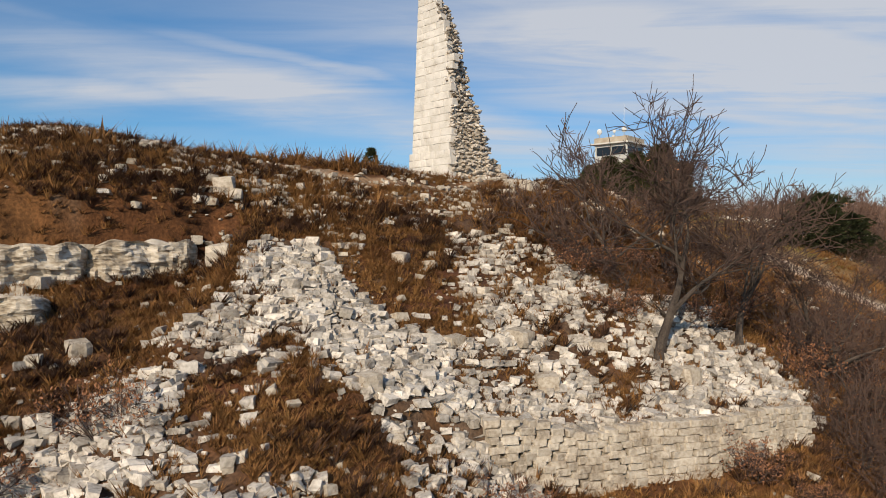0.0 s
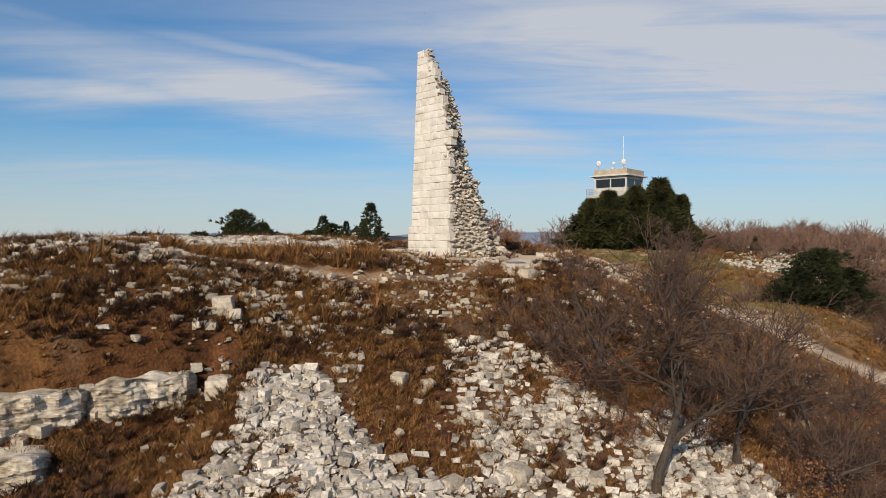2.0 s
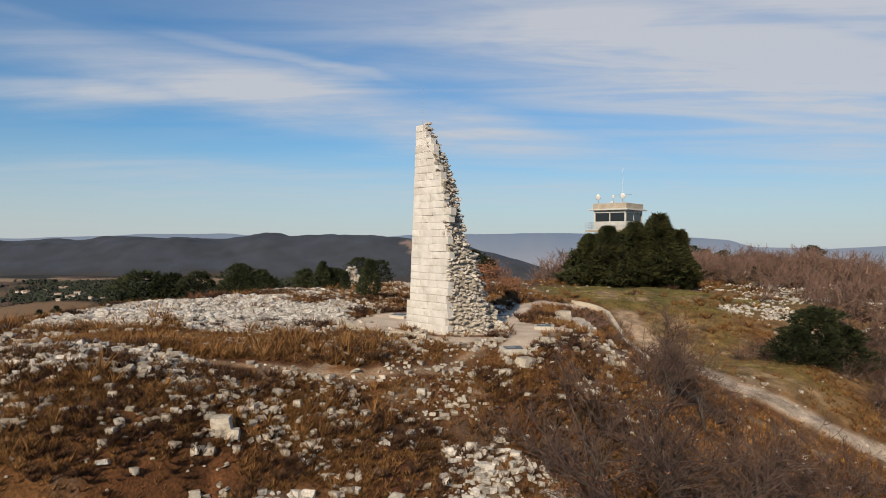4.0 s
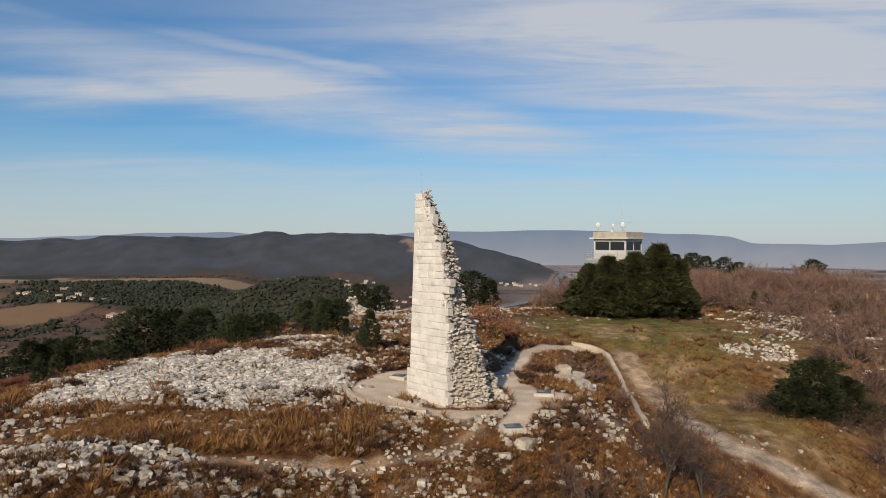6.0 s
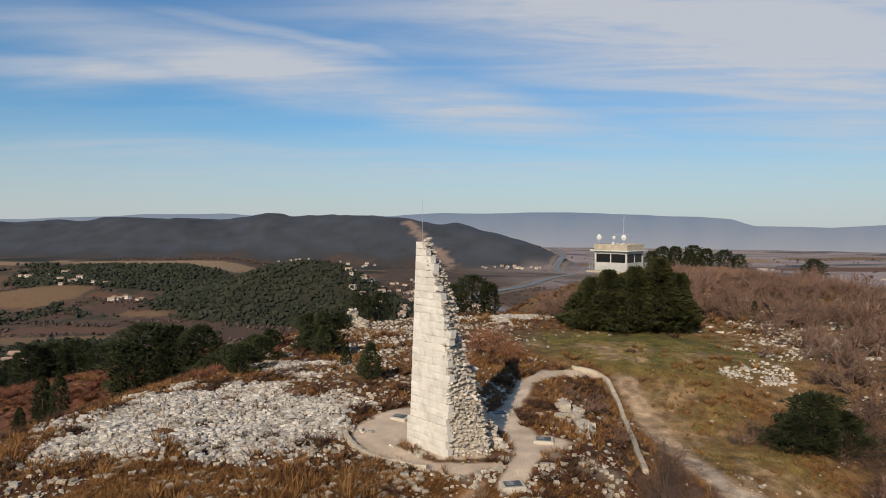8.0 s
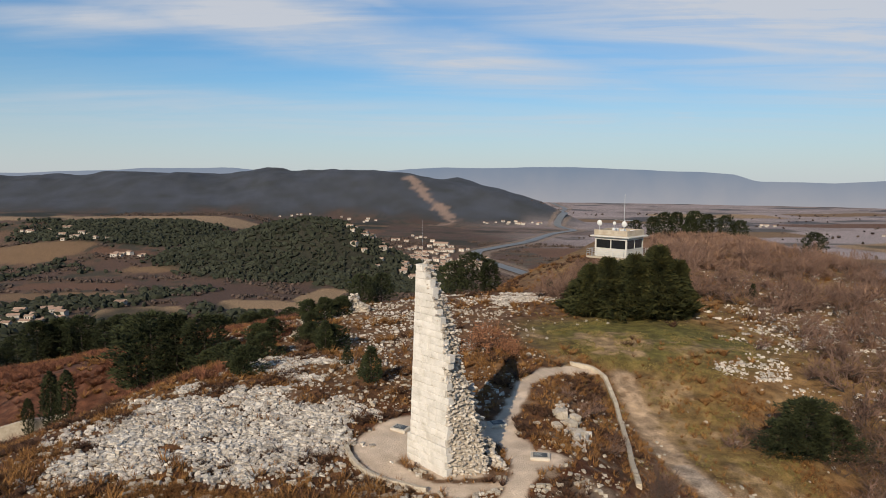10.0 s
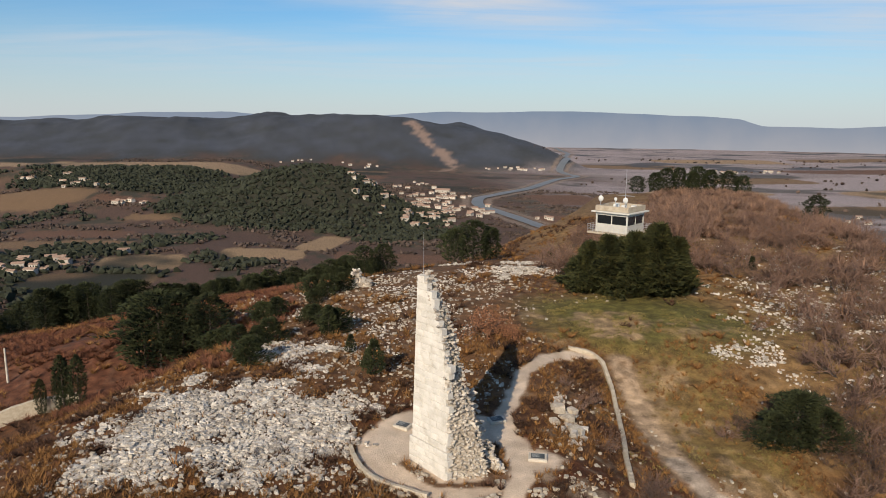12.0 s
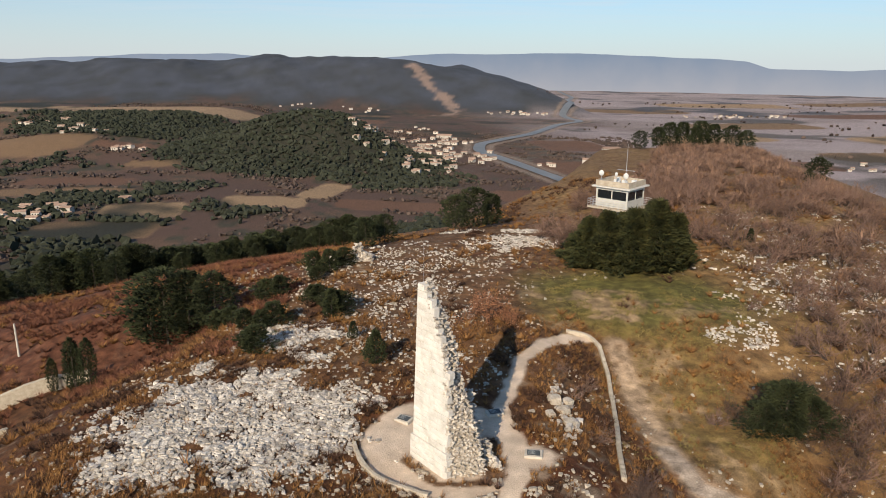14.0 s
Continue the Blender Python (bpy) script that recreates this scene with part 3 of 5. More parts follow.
# far ridges against the sky: a glowing backdrop, haze painted paler towards the foot
HAZE_FAR = plain("far_ridge_haze_glow", (0.0, 0.0, 0.0), 1.0)
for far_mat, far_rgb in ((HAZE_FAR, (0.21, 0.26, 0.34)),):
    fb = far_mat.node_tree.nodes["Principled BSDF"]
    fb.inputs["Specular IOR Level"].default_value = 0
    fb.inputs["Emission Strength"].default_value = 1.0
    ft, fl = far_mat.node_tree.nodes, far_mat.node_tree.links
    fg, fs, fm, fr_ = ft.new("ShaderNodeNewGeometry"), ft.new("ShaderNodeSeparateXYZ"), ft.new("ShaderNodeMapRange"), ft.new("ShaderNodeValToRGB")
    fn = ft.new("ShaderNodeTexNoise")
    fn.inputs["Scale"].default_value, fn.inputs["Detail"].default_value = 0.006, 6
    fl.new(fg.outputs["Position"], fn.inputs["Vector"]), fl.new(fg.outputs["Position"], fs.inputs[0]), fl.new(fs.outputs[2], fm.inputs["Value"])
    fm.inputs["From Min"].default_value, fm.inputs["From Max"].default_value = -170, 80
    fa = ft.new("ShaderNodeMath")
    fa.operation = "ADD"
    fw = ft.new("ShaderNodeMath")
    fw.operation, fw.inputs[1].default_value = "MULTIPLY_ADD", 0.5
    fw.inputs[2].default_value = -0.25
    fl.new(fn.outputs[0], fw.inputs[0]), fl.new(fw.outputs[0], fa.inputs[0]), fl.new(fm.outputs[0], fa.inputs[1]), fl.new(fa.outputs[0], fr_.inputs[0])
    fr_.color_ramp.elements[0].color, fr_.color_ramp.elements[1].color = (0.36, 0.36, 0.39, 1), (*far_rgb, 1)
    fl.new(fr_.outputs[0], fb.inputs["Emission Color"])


def far_ridge(radius, heights, foot):
    a = np.linspace(radians(-75), radians(75), 400)
    h = np.interp(np.degrees(a), *heights) + 10 * fbm(a * 14, a * 3, 4, 81)
    x, y = radius * np.sin(a), radius * np.cos(a)
    v = np.concatenate([np.column_stack([x, y, np.full_like(a, foot)]), np.column_stack([x * 1.015, y * 1.015, h])])
    i, n = np.arange(399), 400
    return v, np.concatenate([np.column_stack([i, i + 1, i + 1 + n]), np.column_stack([i, i + 1 + n, i + n])])


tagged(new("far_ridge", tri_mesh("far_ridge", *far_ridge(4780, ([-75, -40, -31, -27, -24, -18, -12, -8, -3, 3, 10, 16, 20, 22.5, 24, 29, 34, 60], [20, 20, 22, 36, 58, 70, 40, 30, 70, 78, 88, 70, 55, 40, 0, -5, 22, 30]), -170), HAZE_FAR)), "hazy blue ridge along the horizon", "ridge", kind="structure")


# ---- the ruined tower: a leaning blade of wall, ashlar outside, rubble where it broke ----
TOP = 12.9
LEFT_FOOT, FRONT_FOOT = Vector((-2.02, 42.6, 0)), Vector((0.28, 40.05, 0))
FACE = (FRONT_FOOT - LEFT_FOOT).normalized()
OUT = Vector((FACE.y, -FACE.x, 0)) * 1.0
OUT = OUT if OUT.y < 0 else -OUT
FACE_LEN = (FRONT_FOOT - LEFT_FOOT).length


def tower_plan(z):
    """Left corner, front corner, outer and inner broken corner, back corner at height z."""
    batter = -0.03 * z
    a = LEFT_FOOT + OUT * batter + FACE * (0.012 * z)
    s = float(np.interp(z, [0, 5.5, 8.3, 10.5, 11.5, 12.7, 13.3], [1, 0.95, 0.84, 0.57, 0.38, 0.17, 0.1]))
    b = a + FACE * FACE_LEN * s
    ex = float(np.interp(z, [-0.8, 0, 2.2, 3.6, 4.6, 5.6, 7.4, 9.0, 10.0, 10.8, 11.8, 12.6, 13.3], [3.2, 2.95, 2.45, 2.1, 1.75, 1.42, 1.02, 0.74, 0.4, 0.05, -0.4, -0.78, -1.15]))
    c = Vector((ex, float(np.interp(z, [0, 4, 9, 13.3], [40.6, 41.3, 42.0, 43.0])), 0))
    back = float(np.interp(z, [0, 8, 13.3], [1.9, 1.5, 0.8]))
    d = c + Vector((-0.5, 0.9, 0)) * float(np.interp(z, [0, 10, 13.3], [1, 0.7, 0.3]))
    e = a - OUT * back
    return [Vector((p.x, p.y, z)) for p in (a, b, c, d, e)]


def ashlar_block(w, h, depth, rng):
    """A bossed block: its face swells a little past its chamfered edges. x along the wall, -y outwards."""
    bm = bmesh.new()
    g, c = 0.004, 0.025
    rings = []
    for y, m in ((depth, g), (0.0, g), (-rng.uniform(0.012, 0.03), g + c)):
        rings.append([bm.verts.new((px + rng.uniform(-0.008, 0.008), y + rng.uniform(-0.012, 0.012), pz + rng.uniform(-0.008, 0.008))) for px, pz in ((m, m), (w - m, m), (w - m, h - m), (m, h - m))])
    mid = bm.verts.new((w / 2 + rng.uniform(-0.08, 0.08), -rng.uniform(0.015, 0.05), h / 2))
    for r0, r1 in zip(rings, rings[1:]):
        for k in range(4):
            bm.faces.new((r0[k], r0[(k + 1) % 4], r1[(k + 1) % 4], r1[k]))
    for k in range(4):
        bm.faces.new((rings[-1][k], rings[-1][(k + 1) % 4], mid))
    bm.faces.new(rings[0][::-1])
    bmesh.ops.recalc_face_normals(bm, faces=bm.faces)
    me = bpy.data.meshes.new("ashlar_block")
    bm.to_mesh(me)
    bm.free()
    me.materials.append(ASHLAR)
    return me


def ruined_tower():
    rng = random.Random(4)
    thing = tagged(new("ruined_tower"), "ruined pale limestone tower, one broken upright blade of wall", "ruin")
    # mortar core
    zs = np.arange(-1.0, TOP + 0.01, 0.35)
    vs, fs, n = [], [], 0
    per = 40
    for z in zs:
        pts = tower_plan(float(z))
        mid = sum(pts, Vector()) / 5
        pts = [p + (mid - p).normalized() * 0.16 for p in pts]
        line = pts + [pts[0]]
        seg = np.r_[0, np.cumsum([(q - p).length for p, q in zip(line, line[1:])])]
        for t in np.linspace(0, seg[-1], per, endpoint=False):
            k = min(len(seg) - 2, int(np.searchsorted(seg, t, "right")) - 1)
            p = line[k].lerp(line[k + 1], (t - seg[k]) / max(1e-6, seg[k + 1] - seg[k]))
            w = 0.10 * noise.noise(p * 1.7) if k else 0.0
            vs.append(p + (p - mid).normalized() * w)
        if n:
            for k in range(per):
                a, b = (n - 1) * per + k, (n - 1) * per + (k + 1) % per
                fs += [(a, b, b + per, a + per)]
        n += 1
    fs.append(tuple(range((n - 1) * per, n * per)))
    part("mortar_core", mesh_of("mortar_core", vs, fs, CORE), thing, "rough pale lime mortar core")
    # ashlar courses: the plinth of five courses stands proud
    h = 0.43
    widths = (0.48, 0.62, 0.78, 0.95)
    stock = {w: [ashlar_block(w, h, 0.42, rng) for _ in range(5)] for w in widths}
    z = -0.6
    while z < TOP - 0.2:
        a, b = tower_plan(z + h / 2)[:2]
        plinth = 0.12 if z < 1.55 else 0.0
        x, end = -plinth * 0.9 - 0.02, (b - a).length + plinth * 0.9
        while x < end - 0.2:
            w = rng.choice(widths)
            if end - x < 1.2:
                w = min(widths, key=lambda v: abs(v - (end - x) + rng.choice((0, 0.12, -0.1))))
            p = a + FACE * x + OUT * (plinth + 0.02)
            q = Matrix.Translation((p.x, p.y, z)) @ Matrix.Rotation(math.atan2(FACE.y, FACE.x) + rng.uniform(-0.012, 0.012), 4, "Z")
            part("ashlar_block", rng.choice(stock[w]), thing, m=q)
            x += w
        # the return face on the far left, one quoin deep
        p = a - OUT * 0.62 - FACE * (plinth * 0.9 + 0.02)
        q = Matrix.Translation((p.x, p.y, z)) @ Matrix.Rotation(math.atan2(OUT.y, OUT.x), 4, "Z")
        part("ashlar_block", rng.choice(stock[0.62]), thing, m=q)
        z += h
    # rubble of the broken end, course by rough course
    bases = [lump(rng, 12, (1.15, 1.0, 0.72)) for _ in range(12)]
    stock = [tri_mesh("rubble_stone", v, f, RUBBLE) for v, f in bases]
    spots = []
    z = -0.45
    while z < TOP:
        pts = tower_plan(z)
        line = [pts[1] - FACE * 0.05, pts[2], pts[3], pts[4]]
        seg = np.r_[0, np.cumsum([(q - p).length for p, q in zip(line, line[1:])])]
        t = rng.uniform(0, 0.2)
        while t < seg[-1]:
            k = min(2, int(np.searchsorted(seg, t, "right")) - 1)
            p = line[k].lerp(line[k + 1], (t - seg[k]) / max(1e-6, seg[k + 1] - seg[k]))
            s = rng.uniform(0.13, 0.33)
            spots.append((p + Vector((rng.uniform(-0.13, 0.13), rng.uniform(-0.13, 0.13), rng.uniform(-0.11, 0.11))), s, k))
            t += s * 0.82
        z += 0.17
    near = [s for s in spots if s[2] == 0][::2][:300]
    rest = [s for s in spots if s not in near]
    for p, s, k in near:
        part("rubble_stone", rng.choice(stock), thing, m=Matrix.LocRotScale(p, Euler((rng.uniform(-0.3, 0.3), rng.uniform(-0.3, 0.3), rng.uniform(0, 6.3))), (s * 1.2, s, s)))
    nr = np.random.default_rng(3)
    m = len(rest)
    size = np.array([[s * 1.2, s, s] for _, s, _ in rest])
    ob = part("rubble_masonry", joined("rubble_masonry", bases, (nr.integers(0, 12, m), np.array([p[:] for p, _, _ in rest]), size, nr.uniform(0, 6.3, m), nr.uniform(-0.3, 0.3, m)), RUBBLE), thing)
    ob["kind"] = "stuff"
    # the stub of the opposite wall leaf, behind the hollow
    spots = []
    for i in range(330):
        t = rng.random()
        x, y = 1.75 + 2.1 * t, 43.3 - 1.9 * t
        top = float(np.interp(t, [0, 0.2, 0.35, 0.7, 1], [5.3, 4.3, 2.2, 0.9, 0.3]))
        spots.append(((x + rng.uniform(-0.25, 0.25), y + rng.uniform(-0.25, 0.25), rng.uniform(-0.1, top)), rng.uniform(0.28, 0.5)))
    m = len(spots)
    ob = part("wall_stub", joined("wall_stub", bases, (nr.integers(0, 12, m), np.array([p for p, _ in spots]), np.array([[s * 1.2, s, s] for _, s in spots]), nr.uniform(0, 6.3, m), nr.uniform(-0.3, 0.3, m)), RUBBLE), thing)
    ob["kind"] = "stuff"


ruined_tower()


# ---- rock ledges of the front slope ----
def ledge(label, x, y, z, length, depth, height, turn, seed):
    """A bed of limestone: flat top, broken face with upright cracks."""
    nx, nz, ny = int(length / 0.09), int(height / 0.08), 5
    vs, fs = [], []
    rows = [(0.5 * depth - j * depth / ny, height) for j in range(ny)] + [(-0.5 * depth, height * (1 - k / nz)) for k in range(nz + 1)]
    for ry, rz in rows:
        for i in range(nx + 1):
            rx = (i / nx - 0.5) * length
            q = Vector((rx + seed * 7.3, ry, rz))
            crack = max(0.0, 1 - abs(noise.noise(Vector((rx * 0.6 + seed * 3.7, seed, 0.35 * rz)))) * 9) * 0.24
            strata = 0.11 * noise.noise(Vector((rx * 0.7 + seed, 3.1, rz * 6.0)))
            bulge = 0.34 * noise.noise(q * 0.9) + 0.2 * noise.noise(q * 2.4) + 0.08 * noise.noise(q * 6) + 0.04 * noise.noise(q * 13)
            under = 0.35 * max(0.0, 0.35 - rz / height) * height
            push = (crack - strata - bulge * 0.9 + under) if rz < height * 0.999 else 0.4 * crack
            ends = 0.45 * (2 * abs(rx) / length) ** 8
            vs.append((rx, ry + push + (ends if ry < 0.3 * depth else 0), rz * (1 - 0.12 * (2 * abs(rx) / length) ** 6) + 0.26 * noise.noise(q * 1.1) * (rz / height) - 0.12 * crack * (rz / height)))
    w = nx + 1
    for j in range(len(rows) - 1):
        for i in range(nx):
            a = j * w + i
            fs.append((a, a + w, a + w + 1, a + 1))
    me = mesh_of("rock_ledge", vs, fs, CLIFF)
    ob = tagged(new("rock_ledge", me), label, "rock ledge")
    ob.matrix_basis = pose(x, y, z, 0, 0, turn)
    return ob


ledge("weathered pale limestone ledge with a cracked upright face", -10.05, 23.0, -5.2, 3.4, 1.6, 1.72, 37, 1)
ledge("grey weathered limestone ledge breaking out of the slope", -12.85, 20.9, -5.25, 3.7, 1.6, 1.66, 37, 2)
ledge("cream limestone bed undercut below the grey ledge", -12.8, 19.1, -6.3, 3.4, 1.5, 1.3, 36, 3)
ledge("low weathered rock step above the ledges", -12.6, 22.6, -2.4, 3.0, 0.9, 0.55, 34, 4)

# ---- the dry-stone retaining wall at the foot of the slope ----
def dry_wall():
    rng = random.Random(21)
    thing = tagged(new("dry_stone_wall"), "dry-stone retaining wall of pale limestone courses", "wall")
    stock = []
    for _ in range(10):
        bm = bmesh.new()
        bmesh.ops.create_cube(bm, size=1)
        bmesh.ops.bevel(bm, geom=list(bm.edges), offset=0.10, segments=1, affect="EDGES")
        for v in bm.verts:
            v.co += Vector((rng.uniform(-0.06, 0.06), rng.uniform(-0.08, 0.08), rng.uniform(-0.06, 0.06)))
        me = bpy.data.meshes.new("wall_stone")
        bm.to_mesh(me)
        bm.free()
        me.materials.append(FIELDSTONE)
        stock.append(me)
    line = [(1.2, 18.2), (3.5, 18.95), (7.5, 20.25), (11.6, 22.2)]
    seg = np.r_[0, np.cumsum([math.dist(a, b) for a, b in zip(line, line[1:])])]
    n = 0
    course = 0
    while course < 9:
        t = rng.uniform(0, 0.2)
        while t < seg[-1]:
            k = min(2, int(np.searchsorted(seg, t, "right")) - 1)
            u = (t - seg[k]) / (seg[k + 1] - seg[k])
            x, y = line[k][0] + (line[k + 1][0] - line[k][0]) * u, line[k][1] + (line[k + 1][1] - line[k][1]) * u
            w, h = rng.uniform(0.22, 0.5), 0.21
            foot = float(land(x, y - 0.55)) - 0.12
            top = float(land(x, y + 0.75)) + 0.12
            z = foot + course * h + h / 2 + rng.uniform(-0.015, 0.015)
            if z < top:
                turn = math.degrees(math.atan2(line[k + 1][1] - line[k][1], line[k + 1][0] - line[k][0]))
                m = pose(x, y - 0.16 + 0.05 * course * 0.5 + rng.uniform(-0.03, 0.03), z, rng.uniform(-4, 4), rng.uniform(-4, 4), turn + rng.uniform(-4, 4)) @ Matrix.Diagonal((w * 1.03, rng.uniform(0.34, 0.44), h * rng.uniform(0.92, 1.06), 1))
                part("wall_stone", rng.choice(stock), thing, m=m)
                n += 1
            t += w
        course += 1


dry_wall()

# ---- kerb walls of the tower's paths ----
KERB = material("pale_mortared_stone", [(0.34, 0.285, 0.21), (0.52, 0.45, 0.35)], 2.5, 0.9, 0.6, 7, island=0.12)


def kerb(label, line, width, height, low=-0.6):
    pts = np.array(line, float)
    seg = np.r_[0, np.cumsum(np.hypot(*np.diff(pts, axis=0).T))]
    n = int(seg[-1] / 0.3)
    t = np.linspace(0, seg[-1], n)
    xs, ys = np.interp(t, seg, pts[:, 0]), np.interp(t, seg, pts[:, 1])
    for _ in range(4):
        xs[1:-1], ys[1:-1] = (xs[:-2] + 2 * xs[1:-1] + xs[2:]) / 4, (ys[:-2] + 2 * ys[1:-1] + ys[2:]) / 4
    dx, dy = np.gradient(xs), np.gradient(ys)
    ln = np.hypot(dx, dy)
    zt = land(xs, ys)
    for _ in range(6):
        zt[1:-1] = (zt[:-2] + zt[1:-1] + zt[2:]) / 3
    zt = zt + height + 0.025 * sr0.standard_normal(n)
    prof = [(-0.5, low), (-0.52, -0.04), (-0.42, 0.0), (0.42, 0.0), (0.52, -0.04), (0.5, low)]
    vs, fs = [], []
    for k in range(n):
        for s, dz in prof:
            vs.append((xs[k] - dy[k] / ln[k] * width * s, ys[k] + dx[k] / ln[k] * width * s, zt[k] + dz))
    for k in range(n - 1):
        for i in range(5):
            a = k * 6 + i
            fs.append((a, a + 1, a + 7, a + 6))
    fs += [tuple(range(6)), tuple(range((n - 1) * 6, n * 6))]
    return tagged(new("kerb_wall", mesh_of("kerb_wall", vs, fs, KERB)), label, "low wall")


sr0 = np.random.default_rng(2)
kerb("low curved stone wall beside the sunken path", [(-6.2, 43.6), (-5.7, 42.0), (-4.9, 40.5), (-3.9, 39.4), (-2.4, 38.6), (-0.8, 37.9)], 0.28, 0.3)
kerb("long low stone wall edging the path to the meadow", [(12.5, 66.9), (14.6, 66.7), (15.6, 65.2), (15.6, 61), (15.0, 56), (14.2, 51), (13.4, 47), (12.8, 43)], 0.36, 0.38, -0.9)

# ---- orientation tables on slabs round the tower ----
CONCRETE = material("pale_concrete", [(0.42, 0.37, 0.30), (0.56, 0.51, 0.43)], 2.0, 0.9, 0.3, 9)
PANEL = material("dark_panel", [(0.05, 0.055, 0.055), (0.09, 0.095, 0.09)], 3.0, 0.35, 0.05, 6)
INK = plain("pale_lettering", (0.35, 0.36, 0.34), 0.5)


def info_table(label, x, y, turn, w=1.25, d=0.85):
    thing = tagged(new("info_table"), label, "information board", group="information tables round the tower")
    part("plinth", (box(-w / 2, w / 2, -d / 2, d / 2, -0.4, 0.22, 0.03), CONCRETE), thing, "pale concrete plinth")
    panel = part("panel", (box(-w * 0.36, w * 0.36, -d * 0.33, d * 0.33, 0.224, 0.26, 0.008), PANEL), thing, "dark flat information panel")
    for k in range(4):
        part("text_line", (box(-w * 0.3, w * (0.02 + 0.07 * (k % 2)), 0.18 - 0.11 * k, 0.215 - 0.11 * k, 0.262, 0.266), INK), panel)
    thing.matrix_basis = pose(x, y, float(land(x, y)), 5, 0, turn)
    return thing


info_table("dark information panel set on a pale concrete slab", 6.35, 42.9, -8)
info_table("dark information panel by the path junction", 3.8, 36.6, 12, 1.3, 0.9)
info_table("dark information panel in the tower's shadow", 4.0, 48.6, 20)
info_table("dark information panel beside the tower's plinth", -2.9, 47.2, -30)

# ---- the lookout cabin behind the conifers ----
WHITE = material("white_paint", [(0.48, 0.46, 0.41), (0.60, 0.58, 0.53)], 1.5, 0.7, 0.1, 9)
STAINED = material("stained_render", [(0.32, 0.26, 0.19), (0.48, 0.42, 0.33)], 1.2, 0.85, 0.2, 8)
GLASS = plain("dark_glazing", (0.012, 0.014, 0.016), 0.08)
STEEL = plain("galvanised_steel", (0.55, 0.56, 0.57), 0.45, 0.7)
DISH = plain("white_plastic", (0.6, 0.6, 0.58), 0.5)


def lookout():
    thing = tagged(new("lookout_cabin"), "white fire-lookout cabin with dark windows, balcony and roof dishes", "lookout tower")
    part("shaft", (box(-2.0, 2.0, -2.0, 2.0, -1.6, 6.4, 0.03), WHITE), thing)
    part("balcony", (box(-3.9, 3.9, -3.9, 3.9, 6.4, 6.65, 0.02), STAINED), thing)
    part("lower_wall", (box(-2.9, 2.9, -2.9, 2.9, 6.65, 7.75, 0.02), WHITE), thing)
    part("ceiling_band", (box(-2.92, 2.92, -2.92, 2.92, 8.95, 9.3, 0.02), WHITE), thing)
    for sx in (-1, 1):
        for sy in (-1, 1):
            part("corner_post", (box(sx * 2.78 - 0.12, sx * 2.78 + 0.12, sy * 2.78 - 0.12, sy * 2.78 + 0.12, 7.75, 8.95), WHITE), thing)
    for turn in range(4):
        rot = Matrix.Rotation(turn * math.pi / 2, 4, "Z")
        for k in (-1, 1):
            bm = box(k * 1.36 - 1.24, k * 1.36 + 1.24, -2.80, -2.74, 7.75, 8.95)
            win = part("window_pane", (bm, GLASS), thing, "dark window glass", m=rot)
        part("mullion", (box(-0.07, 0.07, -2.86, -2.72, 7.75, 8.95), WHITE), thing, m=rot)
        part("sill", (box(-2.7, 2.7, -2.97, -2.9, 7.70, 7.80), WHITE), thing, m=rot)
        bm = bmesh.new()
        for z in (7.0, 7.3, 7.62):
            box(-3.85, 3.85, -3.87, -3.83, z, z + 0.04, bm=bm)
        part("rail", (bm, STEEL), thing, "galvanised balcony rail", m=rot)
        for k in range(9):
            x = -3.85 + k * 7.7 / 8
            part("baluster", (box(x - 0.02, x + 0.02, -3.87, -3.83, 6.65, 7.64), STEEL), thing, m=rot)
        bm = box(-3.0, 3.0, -3.02, -2.82, 9.52, 10.25, 0.02)
        part("parapet", (bm, STAINED), thing, "weather-stained parapet", m=rot)
    part("roof_slab", (box(-3.5, 3.5, -3.5, 3.5, 9.3, 9.5, 0.03), WHITE), thing)
    for x, y, r in ((-2.4, -2.4, 0.42), (2.2, -2.6, 0.42), (0.0, -1.8, 0.26)):
        bm = bmesh.new()
        bmesh.ops.create_uvsphere(bm, u_segments=16, v_segments=8, radius=r)
        for v in bm.verts:
            v.co.y *= 0.35
        d = part("dish", (bm, DISH), thing, "white dish aerial", m=pose(x, y, 11.15, 12, 0, 25))
        part("dish_pole", (box(x - 0.04, x + 0.04, y - 0.04, y + 0.04, 9.5, 11.1), STEEL), thing)
    for x, y, w, h in ((-0.9, 0.8, 0.5, 0.9), (0.9, -0.6, 0.6, 0.8), (1.6, 1.6, 0.7, 0.6), (0.2, -2.3, 0.45, 1.1), (1.9, -1.9, 0.4, 1.0)):
        part("roof_box", (box(x - w / 2, x + w / 2, y - w / 2, y + w / 2, 9.5, 9.7 + 0.75 * h, 0.03), DISH), thing)
    bm = bmesh.new()
    bmesh.ops.create_cone(bm, cap_ends=True, segments=6, radius1=0.05, radius2=0.02, depth=5.6, matrix=Matrix.Translation((0.6, 0.4, 12.3)))
    part("mast", (bm, STEEL), thing, "thin steel mast")
    part("aerial_arm", (box(-1.1, 2.2, 0.37, 0.43, 11.5, 11.55), STEEL), thing)
    z = float(land(24.0, 95.0))
    thing.matrix_basis = pose(24.0, 95.0, z + 0.6, 0, 0, -42) @ Matrix.Diagonal((0.82, 0.82, 1, 1))


lookout()

